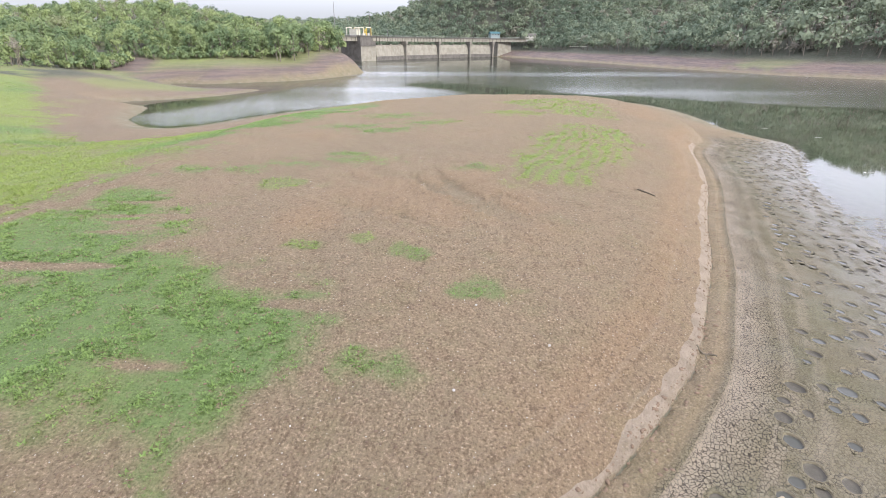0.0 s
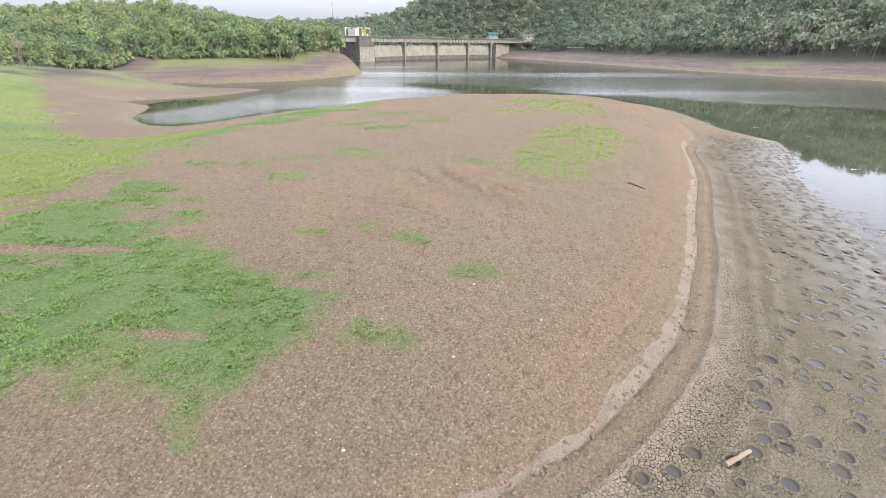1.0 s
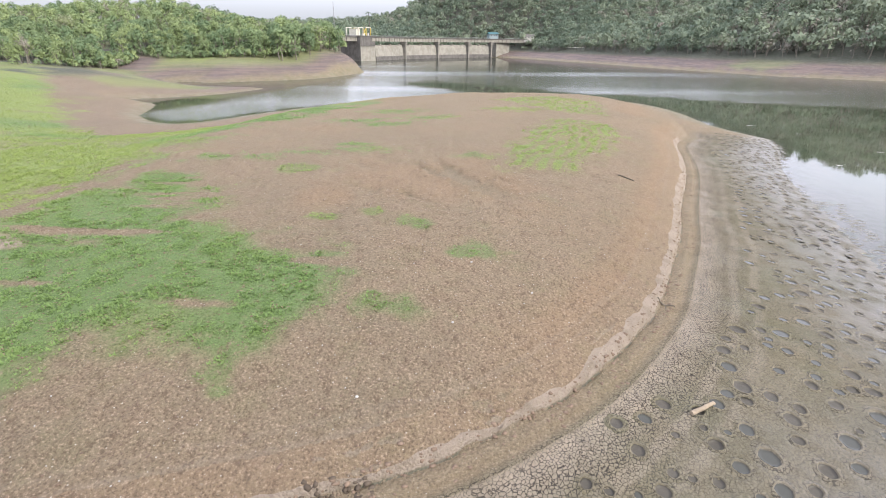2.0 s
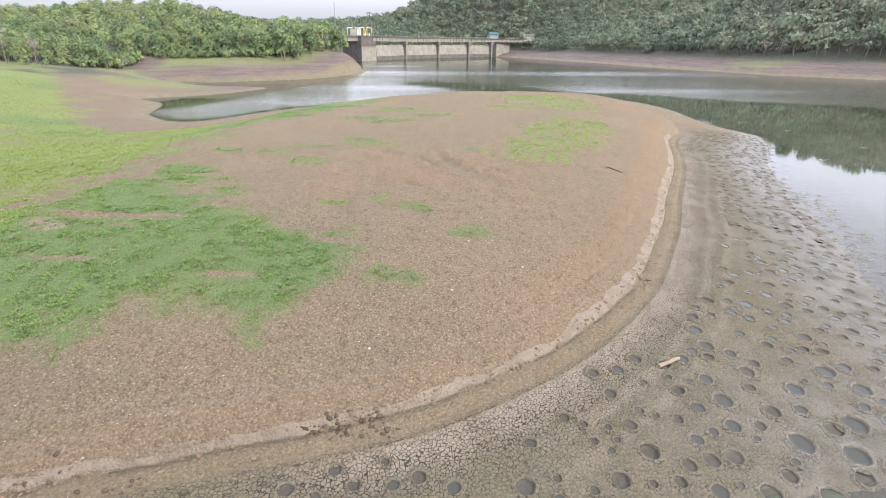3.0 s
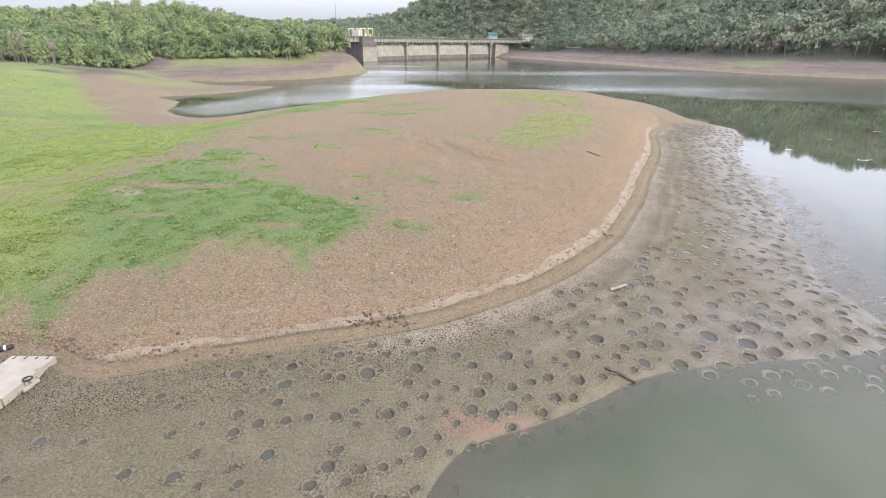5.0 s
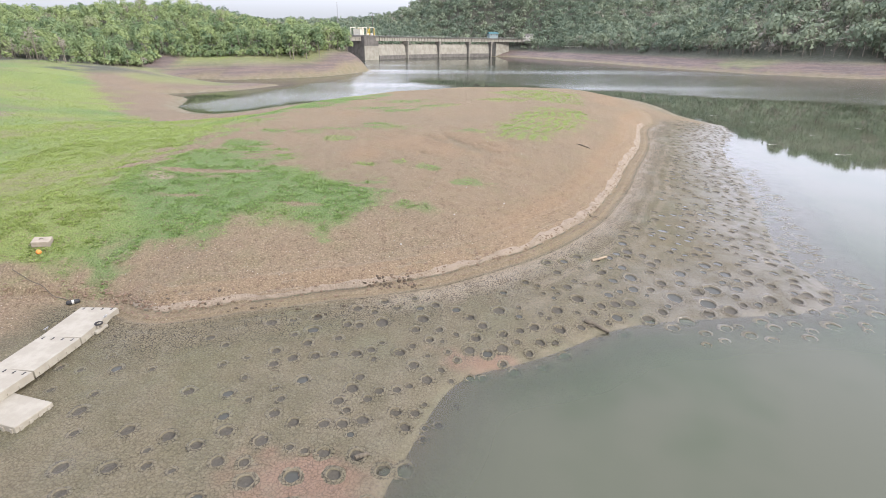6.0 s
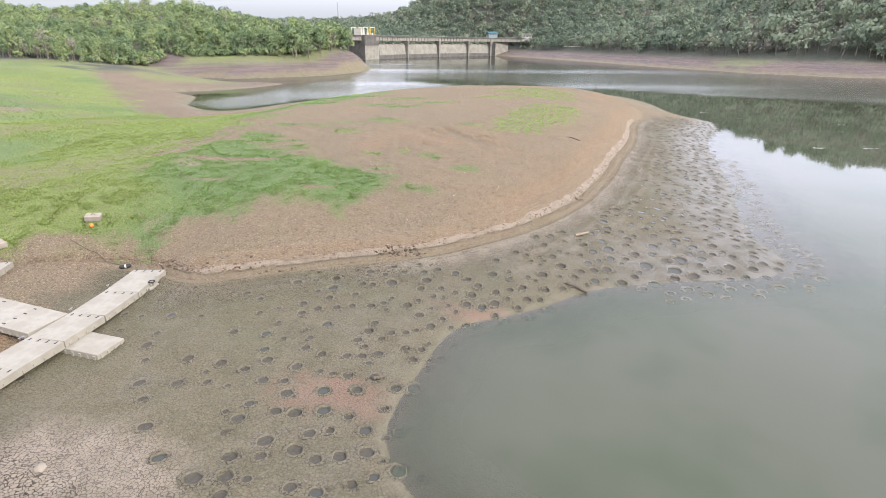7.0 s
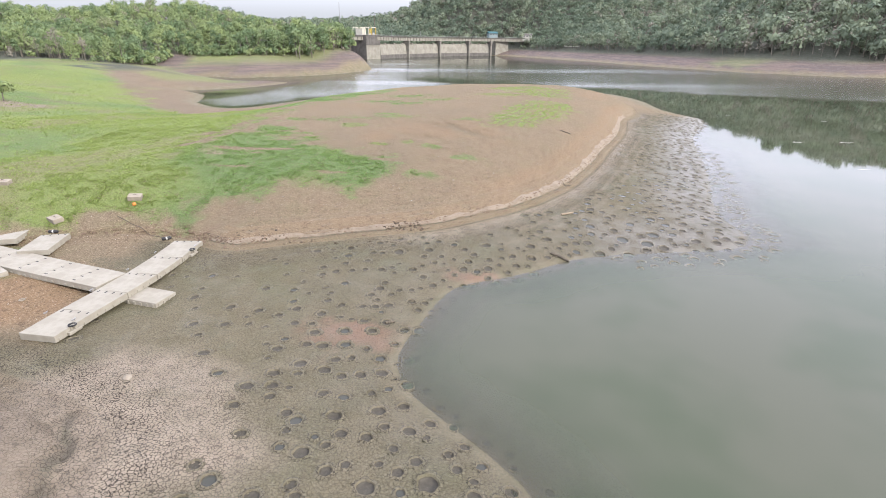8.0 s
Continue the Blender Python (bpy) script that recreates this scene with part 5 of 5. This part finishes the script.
# ---- the wave-cut ledge: a crisp little step along the scarp, a piece of the ground ----
def build_ledge():
    line = np.array([p for p in SCARP_LINE])
    step = np.hypot(*np.diff(line, axis=0).T)
    run = np.concatenate([[0], np.cumsum(step)])
    s = np.arange(0, run[-1], 0.14)
    px, py = np.interp(s, run, line[:, 0]), np.interp(s, run, line[:, 1])
    ok = (py > 2.5) & (py < 73) & (px > -18.0)
    px, py, s = px[ok], py[ok], s[ok]
    tx, ty = np.gradient(px), np.gradient(py)
    size = np.hypot(tx, ty)
    nx, ny = -ty / size, tx / size      # to the upland side
    inside = inward(px + nx, py + ny, UPLAND) > 0
    flip = 1 if inside.mean() > 0.5 else -1
    nx, ny = nx * flip, ny * flip
    wav = fbm(s, 0 * s, 1.6, 201) * 0.10 + fbm(s, 0 * s, 0.4, 203) * 0.06
    thick = 0.2 + 0.36 * smooth(2, 9, px) + fbm(s, 0 * s, 2.0, 205) * 0.33
    thick = thick * (0.3 + 0.7 * smooth(0, 7, s - s[0])) * (0.3 + 0.7 * smooth(0, 7, s[-1] - s))
    rows = [(1.7, -0.05, 0), (1.35, 0.035, 0), (0.62, 0.045, 0), (0.60, 0.04, 1), (0.30, 0.045, 1), (0.06, 0.05, 1), (0.0, 0.045, 1), (-0.035, 0.02, 2),
            (-0.06, -0.01, 2), (-0.10, 0.025, 2), (-0.45, 0.03, 2), (-0.72, 0.04, 2), (-0.76, 0.0, 2), (-1.0, 0.03, 2), (-1.28, 0.03, 3), (-1.34, 0.0, 3), (-1.6, -0.05, 3)]
    foot = ground_at(px - 0.4 * nx, py - 0.4 * ny)
    fade = smooth(0, 1, s - s[0]) * smooth(0, 8, s[-1] - s)
    verts, zone, soil = [], [], []
    for k, (o, lift, kind) in enumerate(rows):
        across = o + wav * (1 if -1.1 < o < 0.9 else 0.3)
        if 0.2 < o < 0.7:
            across = o / 0.6 * thick + wav
        x, y = px + nx * across, py + ny * across
        z = ground_at(x, y) + lift
        if kind == 1:
            z = np.maximum(z, foot + 0.11 + 0.05 * fbm(s, 0 * s + k, 0.5, 207)) if o < 0.2 else z
        if kind == 2 and o > -0.2:
            z = np.minimum(z, foot + 0.05) if o > -0.09 else foot + 0.035
        z = np.where(fade < 0.5, ground_at(x, y) - 0.08, z)
        verts.append(np.stack([x, y, z], -1))
        tone = {0: (0, 0, 0.05), 1: (0, 0, 0.92), 2: (0, 0.6, 0.0), 3: (0, 0.8, 0.1)}[kind]
        zone.append(np.tile(tone, (len(s), 1)) * (1 + (0.9 * np.minimum(fbm(s, 0 * s + 3 * k, 0.7, 209), 0))[:, None] * (kind == 1)))
        # Shade below the ledge's lip is coloured in through the dark forest channel.
        soil.append(np.tile((0.8 if kind == 3 else 0, 0.7 if kind == 2 and o > -0.09 else 0, 0.25 if kind == 0 else 0.2 if kind == 2 else 0), (len(s), 1)))
    n, m = len(rows), len(s)
    idx = np.arange(n * m).reshape(n, m)
    quads = np.stack([idx[:-1, :-1], idx[:-1, 1:], idx[1:, 1:], idx[1:, :-1]], -1).reshape(-1, 4)
    if flip > 0:
        quads = quads[:, ::-1]
    ob = mesh_from("scarp_ledge", np.concatenate(verts), quads, [GROUND], attributes={"zone": np.concatenate(zone), "soil": np.concatenate(soil), "wet": np.zeros(n * m)})
    ob.parent = bpy.data.objects["ground"]
    tagged(ob, "pale wave-cut silt ledge with a crumbled edge")


build_ledge()

# dark crumbled soil on the ledge, twigs on the mud, and the track on the far bank
rng = np.random.default_rng(57)
DARK_CLOD = speckled("damp_clods", (0.0847, 0.0655, 0.0477), (0.0616, 0.0477, 0.0354), 0.9, 3, 25, 0.01)
heap = np.concatenate([rng.normal((-4.6, 7.2), (0.5, 0.25), (45, 2)), rng.normal((-3.3, 7.6), (0.9, 0.3), (70, 2)), rng.normal((-12.5, 4.6), (3, 0.35), (60, 2))])
stones("damp_clods", heap, 0.04, 0.13, DARK_CLOD, "dark damp clods fallen from the ledge", 58)
for k in range(26):
    tx, ty = rng.uniform((-18, -14), (12, 9))
    if inward(np.array([tx]), np.array([ty]), LAKE)[0] < -0.8 and inward(np.array([tx]), np.array([ty]), UPLAND)[0] < -1.5:
        q = rng.uniform(0, 6.28)
        driftwood("twig", (tx, ty), (tx + 0.45 * math.cos(q), ty + 0.45 * math.sin(q)), 0.018, DARK_WOOD, "thin dark twig lying on the mud", 0.08)
track = np.array(rounded([(98, 614), (105, 602), (113, 584), (119, 566), (125, 552)], 2))
wide = np.array([(-0.9, -0.4), (0.9, 0.4)]) * 1.6
tv = np.concatenate([np.stack([track[:, 0] + w[0], track[:, 1] + w[1], ground_at(track[:, 0] + w[0], track[:, 1] + w[1]) + 0.35], -1) for w in wide])
tn = len(track)
tagged(mesh_from("track", tv, np.array([(k, k + 1, tn + k + 1, tn + k) for k in range(tn - 1)])[:, ::-1], [CREAM]), "pale concrete boat track on the far bank", "track", kind="structure")


# ---- fish nests: bowls pressed into the mud, each a piece of the ground ----
def nest_arrays(k, wet, sides=22):
    """A bowl of radius 1 with a crumbled rim: verts, quads, material of each quad, zone and soil colours."""
    rng = np.random.default_rng(200 + k)
    rings = [(0.0, -0.38), (0.5, -0.38), (0.83, -0.35), (0.92, -0.16), (0.99, 0.03), (1.05, 0.10), (1.16, 0.05), (1.4, 0.012), (1.7, -0.10)]
    if wet:
        rings[0:3] = [(0.0, -0.27), (0.5, -0.27), (0.86, -0.27)]
    ang = 2 * np.pi * np.arange(sides) / sides
    wav = 1 + 0.05 * np.sin(2 * ang + rng.uniform(0, 6)) + 0.035 * np.sin(5 * ang + rng.uniform(0, 6)) + rng.uniform(-0.03, 0.03, sides)
    verts, zone, soil = [], [], []
    for j, (r, z) in enumerate(rings):
        jag = rng.uniform(-0.08, 0.09, sides) if 4 < j < 7 else np.zeros(sides)
        verts.append(np.stack([np.cos(ang) * r * wav, np.sin(ang) * r * wav, z + jag], -1))
        zone.append(np.tile((0, 1.0, 0.1 if 4 <= j <= 6 else 0.0), (sides, 1)))
        soil.append(np.tile((0.8 if j >= 6 else 0.0, 0, 0), (sides, 1)))
    n = len(rings)
    quads, mats = [], []
    for j in range(n - 1):
        for i in range(sides):
            m = (i + 1) % sides
            quads.append((j * sides + i, (j + 1) * sides + i, (j + 1) * sides + m, j * sides + m))
            mats.append((1 if wet else 2) if j < 2 else 2 if j < 3 else 0)
    return np.concatenate(verts), np.array(quads), np.array(mats), np.concatenate(zone), np.concatenate(soil)


def build_nests():
    rng = np.random.default_rng(61)
    shapes = [nest_arrays(k, k >= 3) for k in range(8)]
    plainer = [nest_arrays(k, k >= 3, 12) for k in range(8)]
    ground = bpy.data.objects["ground"]
    order = sorted(NESTS, key=lambda n: n[0] ** 2 * 0.6 + (n[1] + 8) ** 2)
    meshes = []
    for k, (v, q, mat, zone, soil) in enumerate(shapes):
        ob = mesh_from("nest", v, q, [GROUND, PUDDLE, SILT], mat, {"zone": zone, "soil": soil, "wet": np.full(len(v), 0.3)})
        meshes.append(ob.data)
        bpy.data.objects.remove(ob)
    vs, qs, ms, zs, ss, ws, base = [], [], [], [], [], [], 0
    for k, (x, y, r) in enumerate(order):
        pick = int(rng.integers(3, 8)) if rng.random() < 0.12 else int(rng.integers(0, 3))
        a, deep = rng.uniform(0, 360), rng.uniform(0.75, 1.15)
        if x > 8 + 0.12 * y and rng.random() < 0.4:      # shallow bowls full of water on the drowned flat
            pick, deep = int(rng.integers(3, 8)), 0.55 * deep
        elif x > 8 + 0.12 * y:
            deep *= 0.65
        z = on_ground(x, y)
        if x > 11 and -0.2 < z < 0:
            z = -0.008
        e = 0.5
        nx, ny = (on_ground(x - e, y) - on_ground(x + e, y)) / (2 * e), (on_ground(x, y - e) - on_ground(x, y + e)) / (2 * e)
        tilt = Vector((0, 0, 1)).rotation_difference(Vector((nx, ny, 1))).to_matrix().to_4x4()
        m = Matrix.Translation((x, y, z + 0.012)) @ tilt @ pose(0, 0, 0, 0, 0, a) @ Matrix.Diagonal((r, r, r * deep, 1))
        if k < 300:
            ob = new("nest", meshes[pick])
            ob.parent = ground
            ob.matrix_world = m
        else:
            v, q, mat, zone, soil = plainer[pick]
            vs.append(np.concatenate([v, np.ones((len(v), 1))], 1) @ np.array(m).T[:, :3])
            qs.append(q + base)
            ms.append(mat)
            zs.append(zone)
            ss.append(soil)
            ws.append(np.full(len(v), (0.25 + 0.75 * smooth(5, 15, x)) * smooth(9.0, 1.0, -inward(np.array([x]), np.array([y]), LAKE)[0])))
            base += len(v)
    if vs:
        ob = mesh_from("nest_field", np.concatenate(vs), np.concatenate(qs), [GROUND, PUDDLE, SILT], np.concatenate(ms), {"zone": np.concatenate(zs), "soil": np.concatenate(ss), "wet": np.concatenate(ws)}, True)
        ob.parent = ground
        tagged(ob, "round fish nests pressed into the far mud", kind="stuff")


build_nests()
